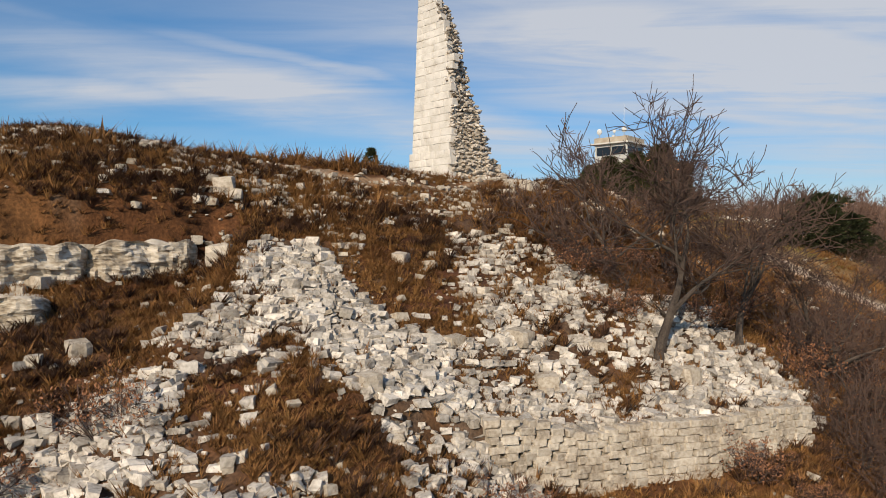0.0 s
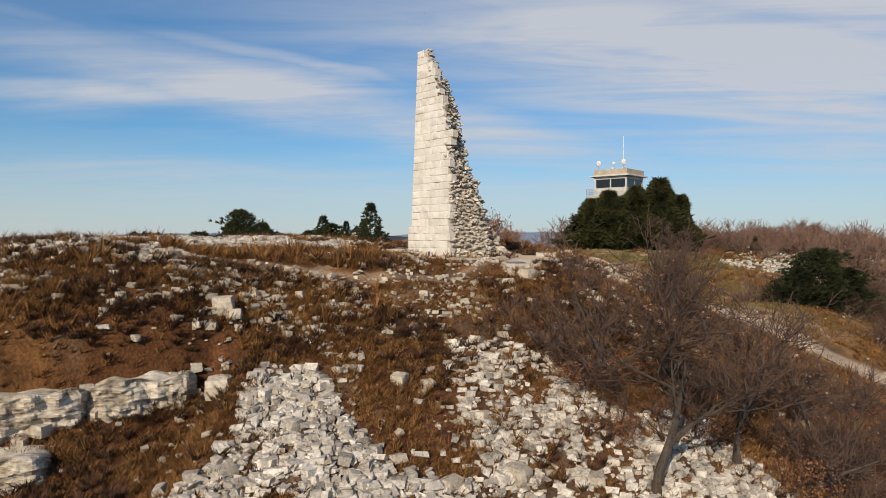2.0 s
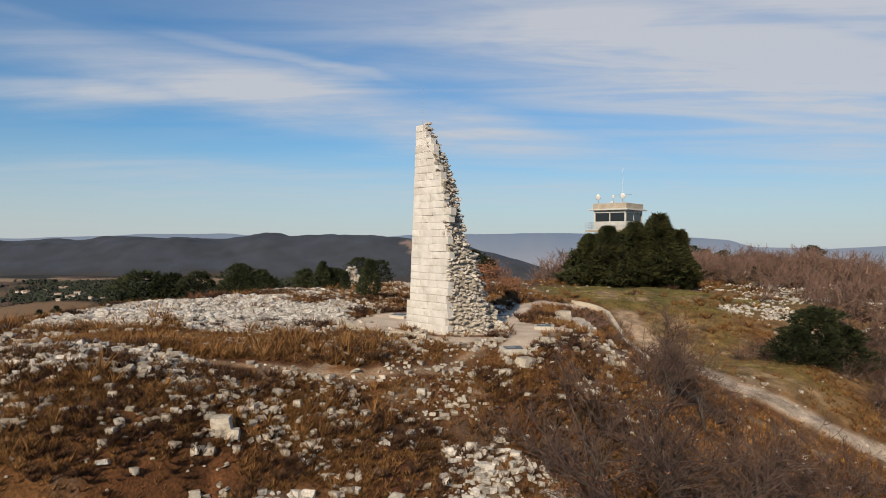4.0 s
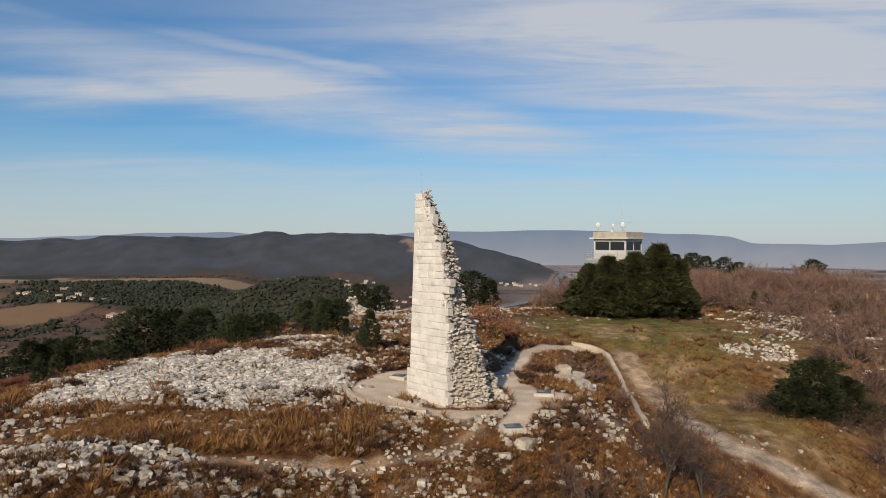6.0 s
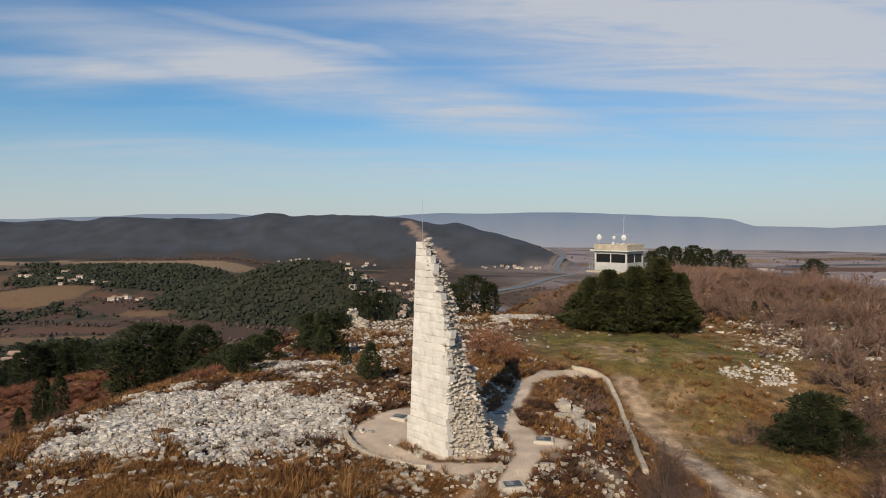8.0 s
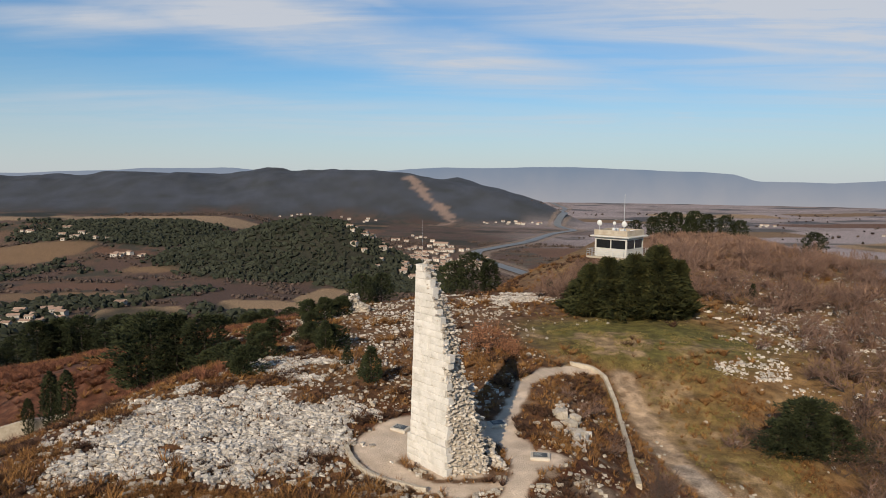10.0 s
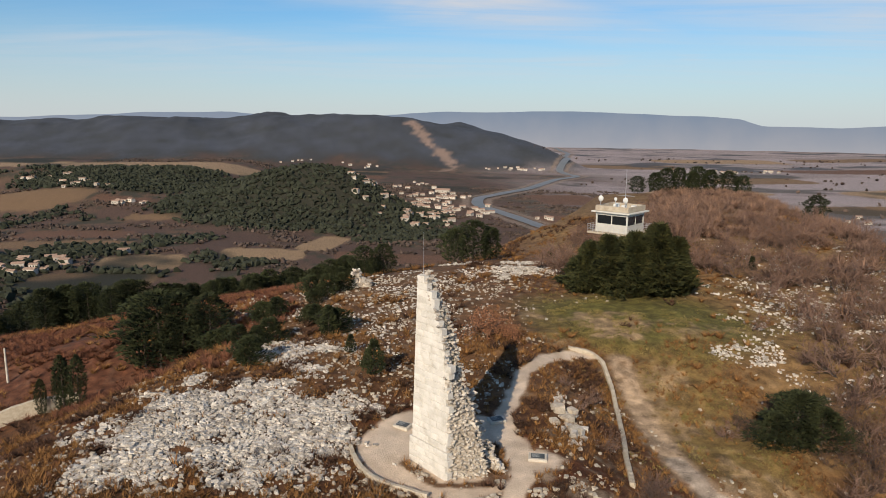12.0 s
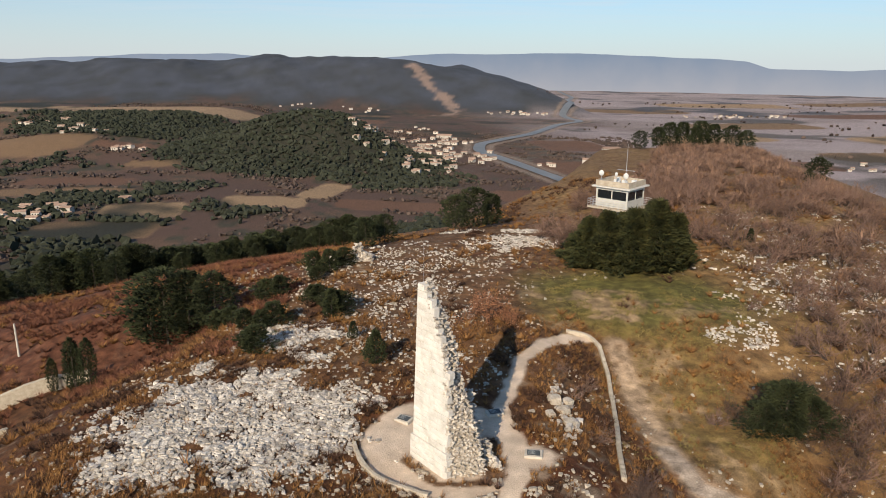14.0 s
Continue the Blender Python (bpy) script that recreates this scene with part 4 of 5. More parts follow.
# ---- the lightning rod on the ruin, the ruined stub at the far edge, the pole and yard walls below ----
bm = bmesh.new()
bmesh.ops.create_cone(bm, cap_ends=True, segments=6, radius1=0.012, radius2=0.006, depth=3.0, matrix=Matrix.Translation((-1.3, 43.3, 13.9)))
me = bpy.data.meshes.new("lightning_rod")
bm.to_mesh(me)
bm.free()
me.materials.append(STEEL)
tagged(new("lightning_rod", me), "thin steel lightning rod on the broken tower top", "lightning rod")


def ruin_stub():
    rng = random.Random(31)
    nr = np.random.default_rng(31)
    bases = [lump(rng, 12, (1.15, 1.0, 0.8)) for _ in range(8)]
    m = 220
    t = nr.random(m)
    z = nr.random(m) * np.interp(t, [0, 0.35, 0.6, 1], [2.3, 2.6, 1.3, 0.8])
    p = np.column_stack([-12.6 + 2.4 * t, 92 + 1.1 * (nr.random(m) - 0.5), z + float(land(-11.5, 92))])
    s = nr.uniform(0.35, 0.6, m)
    me = joined("ruined_wall_stub", bases, (nr.integers(0, 8, m), p, np.column_stack([s * 1.2, s, s * 0.9]), nr.uniform(0, 6.3, m), nr.uniform(-0.2, 0.2, m)), RUBBLE)
    tagged(new("ruined_wall_stub", me), "short ruined stub of pale masonry at the plateau edge", "ruin")


ruin_stub()
bm = bmesh.new()
bmesh.ops.create_cone(bm, cap_ends=True, segments=8, radius1=0.16, radius2=0.11, depth=4.6, matrix=Matrix.Translation((0, 0, 2.1)))
me = bpy.data.meshes.new("utility_pole")
bm.to_mesh(me)
bm.free()
me.materials.append(CONCRETE)
tagged(new("utility_pole", me), "pale concrete pole standing on the lower slope", "pole").matrix_basis = pose(-54.0, 81.0, float(land(-54, 81)))
kerb("pale stone yard wall below the hilltop", [(-52, 66), (-47, 68.5), (-43.5, 70.5), (-40, 71.5)], 0.5, 1.7, -3)
kerb("pale stone yard wall below the hilltop", [(-40.5, 52.0), (-38.0, 54.0), (-37.4, 52.6)], 0.5, 0.9, -2)

# ---- houses of the valley ----
ROOF = material("terracotta_tiles", [(0.26, 0.165, 0.12), (0.38, 0.27, 0.20)], 0.4, 0.9, 0, 5, item=0.25)
WALLS = material("pale_house_render", [(0.42, 0.37, 0.31), (0.56, 0.51, 0.44)], 0.4, 0.9, 0, 5, item=0.2)


def house(w, d, h, label):
    thing = tagged(new("house"), label, "house", group="houses of the valley")
    part("wall", (box(-w / 2, w / 2, -d / 2, d / 2, -2, h), WALLS), thing)
    o = 0.5
    vs = [(-w / 2 - o, -d / 2 - o, h), (w / 2 + o, -d / 2 - o, h), (w / 2 + o, d / 2 + o, h), (-w / 2 - o, d / 2 + o, h), (-w / 2 - o, 0, h + d * 0.24), (w / 2 + o, 0, h + d * 0.24)]
    part("roof", mesh_of("roof", vs, [(0, 1, 5, 4), (2, 3, 4, 5), (0, 4, 3), (1, 2, 5), (3, 2, 1, 0)], ROOF), thing, "low terracotta tiled roof")
    for k in range(2 if w < 12 else 3):
        x = -w / 2 + (k + 0.7) * w / 3.2
        part("window", (box(x - 0.6, x + 0.6, -d / 2 - 0.05, -d / 2 + 0.05, h * 0.35, h * 0.75), GLASS), thing)
    return thing


hr = random.Random(51)
models = [house(8, 6, 3.6, "pale rendered house with a terracotta roof"), house(11, 7, 4.8, "two-storey pale house with a terracotta roof"), house(6.5, 5, 3.0, "small pale cottage with a terracotta roof")]
big_house = house(34, 14, 6, "long pale flat-eaved hall at the valley floor")


def settle_house(x, y, model, made=[]):
    m = Matrix.LocRotScale((x, y, float(land(x, y)) + 0.4), Euler((0, 0, hr.uniform(-0.6, 0.6))), None)
    if model.name in made:
        copy_thing(model, m)
    else:
        made.append(model.name)
        model.matrix_basis = m


for cx, cy, rx, ry, n in ((-70, 1120, 85, 95, 52), (-30, 1290, 120, 130, 76), (-20, 1480, 90, 60, 20), (-745, 1285, 45, 20, 9), (-640, 1205, 55, 30, 10), (-510, 1095, 40, 12, 8), (-425, 680, 42, 50, 24), (-370, 760, 14, 8, 3), (215, 2340, 120, 22, 18), (170, 1195, 30, 20, 5), (-420, 2280, 260, 90, 16), (-130, 1700, 160, 100, 14), (980, 2450, 220, 60, 26), (700, 1250, 120, 60, 8), (1500, 2000, 300, 200, 16)):
    for _ in range(n):
        a, r = hr.uniform(0, 6.283), math.sqrt(hr.random())
        settle_house(cx + rx * r * math.cos(a), cy + ry * r * math.sin(a), hr.choice(models))
for x, y in ((255, 1232), (-10, 1560), (330, 1420)):
    settle_house(x, y, big_house)


# ---- trees and shrubs ----
def limb_mesh(name, pieces, mat):
    vs, fs, n = [], [], 0
    for v, f in pieces:
        vs += v
        fs += [(a + n, b + n, c + n) for a, b, c in f]
        n += len(v)
    return tri_mesh(name, np.array([p[:] for p in vs]), np.array(fs), mat)


def grow(rng, p, d, length, radius, depth, pieces, tips, droop=0.0, wander=0.35, kids=(3, 4), ratio=(0.55, 0.8), thin=0.006):
    """One limb and, along it, its branches."""
    n = 4 if depth > 1 else 2
    pts, rad, q, v = [p], [radius], p, d.normalized()
    for k in range(1, n + 1):
        v = (v + Vector((rng.gauss(0, wander), rng.gauss(0, wander), rng.gauss(0, wander) + 0.10 - droop)) * 0.5).normalized()
        q = q + v * (length / n)
        pts.append(q)
        rad.append(max(thin, radius * (1 - 0.62 * k / n)))
    pieces[0 if depth > 2 else 1].append(tube(pts, rad, 6 if depth > 3 else 4 if depth > 1 else 3))
    if depth == 0:
        tips.append((q, v))
        return
    for k in range(rng.randint(*kids) if depth > 2 else rng.randint(2, 3)):
        t = rng.uniform(0.3, 1.0)
        i = min(n - 1, int(t * n))
        b = pts[i].lerp(pts[i + 1], t * n - i)
        axis = Vector((rng.gauss(0, 1), rng.gauss(0, 1), rng.gauss(0, 0.6) + 0.35)).normalized()
        w = (v * 0.6 + axis * 0.95).normalized()
        grow(rng, b, w, length * rng.uniform(*ratio), max(thin, rad[i] * 0.6), depth - 1, pieces, tips, droop, wander, kids, ratio, thin)
    grow(rng, q, v, length * rng.uniform(*ratio), rad[-1], depth - 1, pieces, tips, droop, wander, kids, ratio, thin)


def leaves(rng, spots, size, mat, name, per=3):
    """Small folded leaves round the given places."""
    vs, fs = [], []
    for p in spots:
        for _ in range(per):
            c = p + Vector((rng.gauss(0, 1), rng.gauss(0, 1), rng.gauss(0, 1))) * size * 1.6
            u = Vector((rng.gauss(0, 1), rng.gauss(0, 1), rng.gauss(0, 1))).normalized() * size * rng.uniform(0.6, 1.2)
            w = u.orthogonal().normalized() * size * 0.45
            i = len(vs)
            vs += [c - u, c + w, c + u, c - w]
            fs += [(i, i + 1, i + 2), (i, i + 2, i + 3)]
    return tri_mesh(name, np.array([v[:] for v in vs]), np.array(fs), mat)


def bare_tree(seed, height, trunks, name, label, depth=4, radius=0.13, leafy=0.0, thin=0.007, spread=0.55, kids=(2, 3), category="tree", leaf=0.05, twigs=None, lean=None):
    """A leafless tree or shrub, with a few withered leaves left on it."""
    rng = random.Random(seed)
    pieces, tips = ([], []), []
    for k in range(trunks):
        a = rng.uniform(0, 6.283)
        s = spread * (0.35 if trunks == 1 else 1.0)
        grow(rng, Vector((math.cos(a) * 0.1 * (trunks > 1), math.sin(a) * 0.1 * (trunks > 1), -0.25)), Vector((math.cos(a) * s, math.sin(a) * s, 1)) + (lean or Vector()), height * 0.42, radius * rng.uniform(0.75, 1.1), depth, pieces, tips, kids=kids, thin=thin)
    # bring the whole to its true height
    allv = [v for group in pieces for vs, _ in group for v in vs]
    fit = height / max(v.z for v in allv)
    for v in allv:
        v *= fit
    tips = [(p * fit, d) for p, d in tips]
    thing = tagged(new(name), label, category)
    part("trunk", limb_mesh("trunk", pieces[0] or pieces[1][:1], BARK), thing, "grey-brown bark")
    part("twig_crown", limb_mesh("twig_crown", pieces[1], twigs or TWIG), thing, "thin leafless brown twigs")
    if leafy:
        pick = [p for p, _ in tips if rng.random() < leafy]
        part("foliage", leaves(rng, pick, leaf, DRYLEAF, "foliage", 3 if leaf < 0.1 else 5), thing, "withered rust-brown leaves")
    return thing


def crown_mesh(rng, name, height, girth, n, size, mat, lift=0.06, tilt=0.35, ragged=0.25):
    """A crown of many small flat sprays. girth(t) is the radius at t of the height."""
    vs, fs = [], []
    lobes = [(rng.uniform(0, 6.283), rng.uniform(0.1, 0.95), rng.uniform(0.4, 1.0)) for _ in range(14)]
    while len(fs) < n * 4:
        t = rng.random() ** 0.85
        a = rng.uniform(0, 6.283)
        bulge = 1 - ragged + ragged * max(math.exp(-((math.remainder(a - la, 6.283)) / 0.55) ** 2 - ((t - lt) / 0.12) ** 2) * lw * 1.9 for la, lt, lw in lobes)
        r = girth(t) * bulge * math.sqrt(rng.uniform(0.35, 1.0))
        if rng.random() < 0.12:
            r *= 1.18
        p = Vector((math.cos(a) * r, math.sin(a) * r, height * (lift + t * (1 - lift))))
        out = Vector((math.cos(a), math.sin(a), tilt + rng.gauss(0, 0.35))).normalized()
        side = out.cross(Vector((rng.gauss(0, 0.5), rng.gauss(0, 0.5), 1))).normalized()
        s = size * rng.uniform(0.6, 1.35)
        for k in (-1, -0.35, 0.35, 1):
            tip = p + (out + side * k * 0.75).normalized() * s
            w = side.cross(out) * s * 0.16 + side * s * 0.14
            i = len(vs)
            vs += [p - w * 0.5, p + w * 0.5 + out * 0.3 * s, tip]
            fs.append((i, i + 1, i + 2))
    return tri_mesh(name, np.array([v[:] for v in vs]), np.array(fs), mat)


def evergreen(seed, height, girth, n, size, mat, name, label, lift=0.06, tilt=0.35, trunk=0.12, ragged=0.25):
    rng = random.Random(seed)
    thing = tagged(new(name), label, "tree" if height > 3 else "shrub")
    pts = [Vector((0, 0, -0.3)), Vector((rng.uniform(-0.1, 0.1), 0, height * 0.4)), Vector((0, rng.uniform(-0.15, 0.15), height * 0.86))]
    part("trunk", limb_mesh("trunk", [tube(pts, [trunk, trunk * 0.7, trunk * 0.15], 6)], BARK), thing, "dark rough bark")
    part("crown", crown_mesh(rng, "crown", height, girth, n, size, mat, lift, tilt, ragged), thing)
    return thing


def stand(thing, x, y, turn=0.0, scale=1.0, sink=0.0, made=[]):
    """Copies a thing to the ground at (x, y); a fresh thing is itself moved there first."""
    m = Matrix.LocRotScale((x, y, float(land(x, y)) - sink), Euler((0, 0, turn)), (scale, scale, scale * 1.0))
    if thing.name not in made:
        made.append(thing.name)
        thing.matrix_basis = m
        return thing
    ob = copy_thing(thing, pose(0, 0, 0))
    ob.matrix_basis = m
    return ob


rr = random.Random(11)
# the leafless trees on the brow and the front slope
oak = bare_tree(1, 8.8, 1, "bare_tree", "leafless grey-brown tree with spreading branches on the slope", 5, 0.19, 0.04, 0.012, 0.6, (3, 4))
oak2 = bare_tree(2, 7.0, 1, "bare_tree", "leafless crooked tree with pale bark above the dry wall", 5, 0.16, 0.04, 0.012, 0.9, (3, 3))
leaning = bare_tree(9, 6.4, 2, "bare_tree", "leafless tree leaning out over the stony slope", 5, 0.13, 0.03, 0.012, 0.35, (2, 3), lean=Vector((-0.55, 0, 0)))
leafy_oak = bare_tree(3, 5.6, 3, "bare_tree", "scrubby oak keeping withered rust leaves among stones", 4, 0.10, 0.8, 0.010, 0.7)
for ob in (oak, oak2, leaning, leafy_oak):
    tagged(ob, group="bare trees on the slope")
stand(oak, 7.0, 22.7, 0.4, 1.1)
stand(oak2, 10.9, 25.3, 2.0, 1.0)
stand(leaning, 7.2, 27.2, 0.0, 1.0)
stand(oak, 12.4, 37.6, 2.2, 0.6)
stand(oak2, 13.9, 36.2, 4.0, 0.66)
stand(oak2, 11.2, 34.6, 0.8, 0.66)
stand(leafy_oak, 6.6, 25.4, 0.3, 0.42)
stand(leafy_oak, 8.2, 25.0, 1.9, 0.45)
stand(leafy_oak, 9.2, 28.8, 3.3, 0.55)
stand(leafy_oak, 12.2, 29.2, 5.0, 0.6)
stand(leaning, 14.6, 27.5, 3.0, 0.8)
stand(oak2, 16.2, 31.0, 5.5, 0.7)
thicket = bare_tree(5, 2.9, 7, "bare_shrub", "dense brown thicket shrub with a few withered leaves", 3, 0.04, 0.25, 0.009, 0.8, category="shrub")
rusty = bare_tree(6, 1.5, 6, "bare_shrub", "low shrub with withered russet leaves among rubble", 3, 0.025, 1.0, 0.006, 0.8, category="shrub")
for x, y, s in ((13.6, 23.4, 0.9), (15.4, 24.5, 1.0), (14.4, 21.4, 0.9), (13.2, 19.6, 0.8), (16.5, 27.6, 1.0), (15.4, 29.5, 0.9), (18.5, 31, 1.1), (17.2, 33.8, 0.9), (20.5, 35.5, 1.0),
                (16.8, 22.0, 1.0), (12.4, 17.0, 0.7), (13.0, 21.6, 0.8), (14.6, 18.4, 0.9), (15.8, 20.2, 1.0), (14.9, 22.8, 0.8), (17.6, 24.4, 1.0), (16.4, 25.8, 0.9), (19.4, 27.2, 1.1), (22.5, 33, 1.1), (24, 37, 1.1), (11.0, 37.0, 0.7), (13.0, 39.2, 0.75), (15.0, 38.0, 0.8)):
    tagged(stand(thicket, x, y, rr.uniform(0, 6.3), s * rr.uniform(0.85, 1.1)), group="thicket shrubs")
for x, y, s in ((-7.6, 15.6, 1.0), (-9.6, 13.6, 0.9), (9.0, 20.0, 0.9), (5.6, 26.6, 1.0), (1.6, 16.4, 0.8), (9.7, 25.8, 1.0), (10.2, 18.9, 0.6), (12.0, 18.2, 0.9), (13.8, 19.0, 1.0), (7.2, 16.8, 0.7), (15.0, 20.6, 1.1), (11.0, 16.2, 0.8), (13.2, 25.8, 1.2), (12.6, 29.8, 1.1), (14.8, 28.2, 1.1), (4.8, 27.8, 0.8), (7.8, 28.0, 1.0), (6.2, 24.2, 0.8)):
    tagged(stand(rusty, x, y, rr.uniform(0, 6.3), s), group="russet shrubs")
# the red-brown bush beyond the tower
red = bare_tree(8, 3.0, 8, "bare_shrub", "rounded shrub thick with withered red-brown leaves", 3, 0.05, 1.0, 0.008, 1.0, category="shrub", leaf=0.13)
stand(red, 4.2, 67.0, 0, 1.0)
tagged(stand(red, 6.4, 66.5, 2.0, 0.6), "small rounded shrub with withered red-brown leaves")

# the dark conifers before the lookout
cypress = [evergreen(20 + k, 8.0, (lambda t, w=w: w * (1 - t ** 1.5) * (0.75 + 0.25 * min(1, t * 5)) + 0.1), 3400, 0.85, NEEDLE, "spreading_conifer", "dark green conifer with upswept sprays down to the grass", 0.0, 0.3, 0.2, 0.6) for k, w in enumerate((4.6, 4.0, 5.0))]
for k, (x, y, s) in enumerate(((19.8, 90.0, 0.82), (22.0, 89.0, 0.94), (25.2, 88.4, 0.98), (28.4, 88.8, 1.12), (31.2, 90.0, 0.92), (18.6, 92.0, 0.5), (24.6, 91.0, 0.86), (32.6, 91.2, 0.66), (28.8, 91.6, 1.06))):
    tagged(stand(cypress[k % 3], x - 0.7, y, rr.uniform(0, 6.3), s), group="conifers before the lookout")
# pines along the western edge, and on the hill behind
pine = [evergreen(30 + k, 6.0, (lambda t, w=w: w * math.sqrt(max(0.0, 1 - ((t - 0.36) / 0.66) ** 2)) + 0.05), 1100, 0.5, PINE, "pine_tree", "dark green pine with a dense rounded crown", 0.08, 0.5, 0.14, 0.4) for k, w in enumerate((2.5, 2.1, 3.0))]
young = evergreen(35, 2.8, (lambda t: 1.15 * (1 - t) ** 0.8 * min(1, t * 8) + 0.08), 700, 0.28, PINE, "young_pine", "young dark green pine on stony ground", 0.02, 0.6, 0.06, 0.3)
for x, y, s in ((-34.4, 80, 1.6), (-31.6, 80, 1.4), (-27.6, 78.4, 1.1), (-37, 81.6, 1.2), (5.0, 125, 1.25), (1.6, 127, 1.1), (8.4, 128, 1.0), (-12.5, 104, 0.8), (-10, 109, 0.8),
                (84, 266, 1.6), (90, 270, 1.6), (97, 270, 1.7), (103, 272, 1.5), (110, 272, 1.5), (72, 262, 1.1), (87, 163, 1.1), (94, 266, 1.4), (116, 273, 1.3), (80, 268, 1.3)):
    tagged(stand(rr.choice(pine), x, y, rr.uniform(0, 6.3), s), group="pines")
for x, y, s in ((-5.9, 55.8, 1.25), (-8.6, 61.2, 0.7), (-11.9, 68.6, 1.3), (-6.6, 57.0, 0.7), (46.6, 103.6, 0.9), (19.1, 124, 0.9)):
    tagged(stand(young, x, y, rr.uniform(0, 6.3), s * 0.85), group="young pines")
# low spreading junipers between the stones of the western rim
juniper = evergreen(37, 2.3, (lambda t: 1.75 * math.sqrt(max(0.0, 1 - t * t)) * (0.7 + 0.3 * min(1, t * 6)) + 0.06), 800, 0.34, PINE, "juniper_bush", "low spreading dark green juniper among pale stones", 0.0, 0.7, 0.07, 0.6)
for x, y, s in ((-20.5, 66.5, 1.0), (-18.6, 65.8, 0.9), (-17.4, 66.4, 1.15), (-17.0, 57.8, 1.15), (-17.8, 58.8, 0.8), (-11.4, 70, 1.2), (-12.6, 71.5, 1.0), (-14.3, 74, 1.0), (-15.2, 75.2, 0.8), (-20, 79.5, 1.2), (-22, 80.5, 1.2), (-15.4, 88, 1.3), (-17.5, 88.5, 1.3), (-13.8, 90.5, 1.1), (-16.5, 84, 0.8), (-23.4, 72, 1.0), (-26.0, 74.5, 1.1)):
    tagged(stand(juniper, x, y, rr.uniform(0, 6.3), s * 0.92), group="junipers of the rim")
# the dark evergreen bush by the track
bush = evergreen(40, 4.6, (lambda t: 3.6 * math.sqrt(max(0.0, 1 - t * t)) + 0.1), 2600, 0.42, PINE, "evergreen_bush", "broad dark evergreen bush beside the grassy track", 0.0, 0.3, 0.12, 0.62)
for x, y, s in ((29.2, 53.8, 0.98), (27.0, 52.8, 0.62), (31.6, 54.2, 0.76)):
    tagged(stand(bush, x, y, rr.uniform(0, 6.3), s), group="evergreen bushes by the track")
for x, y, s in ((33.0, 50.0, 1.1), (35.5, 53.0, 1.2), (36.0, 57.0, 1.2), (34.0, 60.0, 1.0), (38.0, 60.0, 1.2), (37.0, 48.0, 1.2), (31.0, 47.5, 0.9), (39.0, 53.0, 1.2), (25.4, 53.6, 0.7), (32.6, 55.4, 0.9), (33.2, 53.0, 0.8), (25.2, 55.4, 0.6), (31.0, 51.8, 0.6), (34.6, 56.4, 0.9), (28.4, 57.2, 0.7)):
    tagged(stand(thicket, x, y, rr.uniform(0, 6.3), s), group="thicket shrubs")
# bare scrub and woods on the eastern hill
HILLTWIG = material("weathered_twigs", [(0.10, 0.058, 0.042), (0.22, 0.14, 0.105)], 0.8, 0.95, 0, 5, item=0.22)
scrub = [bare_tree(50 + k, 4.2, 4, "bare_tree", "leafless brown scrub oak on the hillside", 3, 0.08, lf, 0.02, 0.8, (2, 3), twigs=HILLTWIG) for k, lf in enumerate((0.15, 0.0, 0.4))]
wr = np.random.default_rng(6)
spots = np.concatenate([sown(wr, 420, 24, 84, 96, 150, lambda x, y: 0.5 * step(0.05, 0.35, 0.32 + fbm(x / 14, y / 14, 3, 91) + 0.3 * step(100, 125, y)) * step(0, 6, y - 96 - 0.1 * np.abs(x - 40))),
                        sown(wr, 260, 36, 70, 44, 98, lambda x, y: 0.3 * step(0.0, 4.0, x - 37 - 0.12 * (y - 60) + 5 * fbm(x / 9, y / 9, 3, 92))),
                        sown(wr, 40, 15, 24, 94, 112, lambda x, y: 0.3)])
for x, y in spots[np.argsort(np.hypot(spots[:, 0], spots[:, 1]))][:250]:
    tagged(stand(scrub[wr.integers(0, 3)], float(x), float(y), rr.uniform(0, 6.3), rr.uniform(0.7, 1.25) * (0.8 if y < 90 else 1.0)), group="scrub oaks on the hill")
for x, y, s in ((38.8, 65, 1.0), (34.4, 75.3, 0.55), (37, 61, 0.9), (40.5, 68, 1.0), (42.5, 72, 0.9), (36.2, 67.5, 0.7), (23.6, 54.2, 0.5), (30.6, 48.8, 0.6), (32.2, 58, 0.6), (34.5, 50.5, 0.7), (41, 62, 1.0), (44, 66, 0.9), (33.5, 56, 0.7), (35, 53, 0.8), (14.0, 43.5, 0.45), (11.6, 47, 0.4), (12.8, 40.5, 0.6), (12.2, 56, 0.4), (11.2, 58.5, 0.35), (10.8, 52.8, 0.35)):
    tagged(stand(scrub[1], x, y, rr.uniform(0, 6.3), s), group="scrub oaks on the hill")
# the bare wood that covers the hill behind, too thick to count
def broom(seed, blades=110):
    """A leafless crown: fine upright twigs fanning out."""
    rng = random.Random(seed)
    vs, fs = [], []
    for _ in range(blades):
        a, r = rng.uniform(0, 6.283), math.sqrt(rng.random())
        p = Vector((math.cos(a) * r * 0.2, math.sin(a) * r * 0.2, rng.uniform(0.05, 0.5)))
        tip = Vector((math.cos(a) * r * rng.uniform(0.6, 1.0), math.sin(a) * r * rng.uniform(0.6, 1.0), (1 - 0.6 * r * r) * rng.uniform(0.6, 1.05)))
        w = Vector((-math.sin(a + rng.uniform(-1, 1)), math.cos(a), rng.uniform(-0.3, 0.3))) * 0.017
        i = len(vs)
        vs += [p - w, p + w, tip]
        fs.append((i, i + 1, i + 2))
    return np.array([v[:] for v in vs]), np.array(fs)


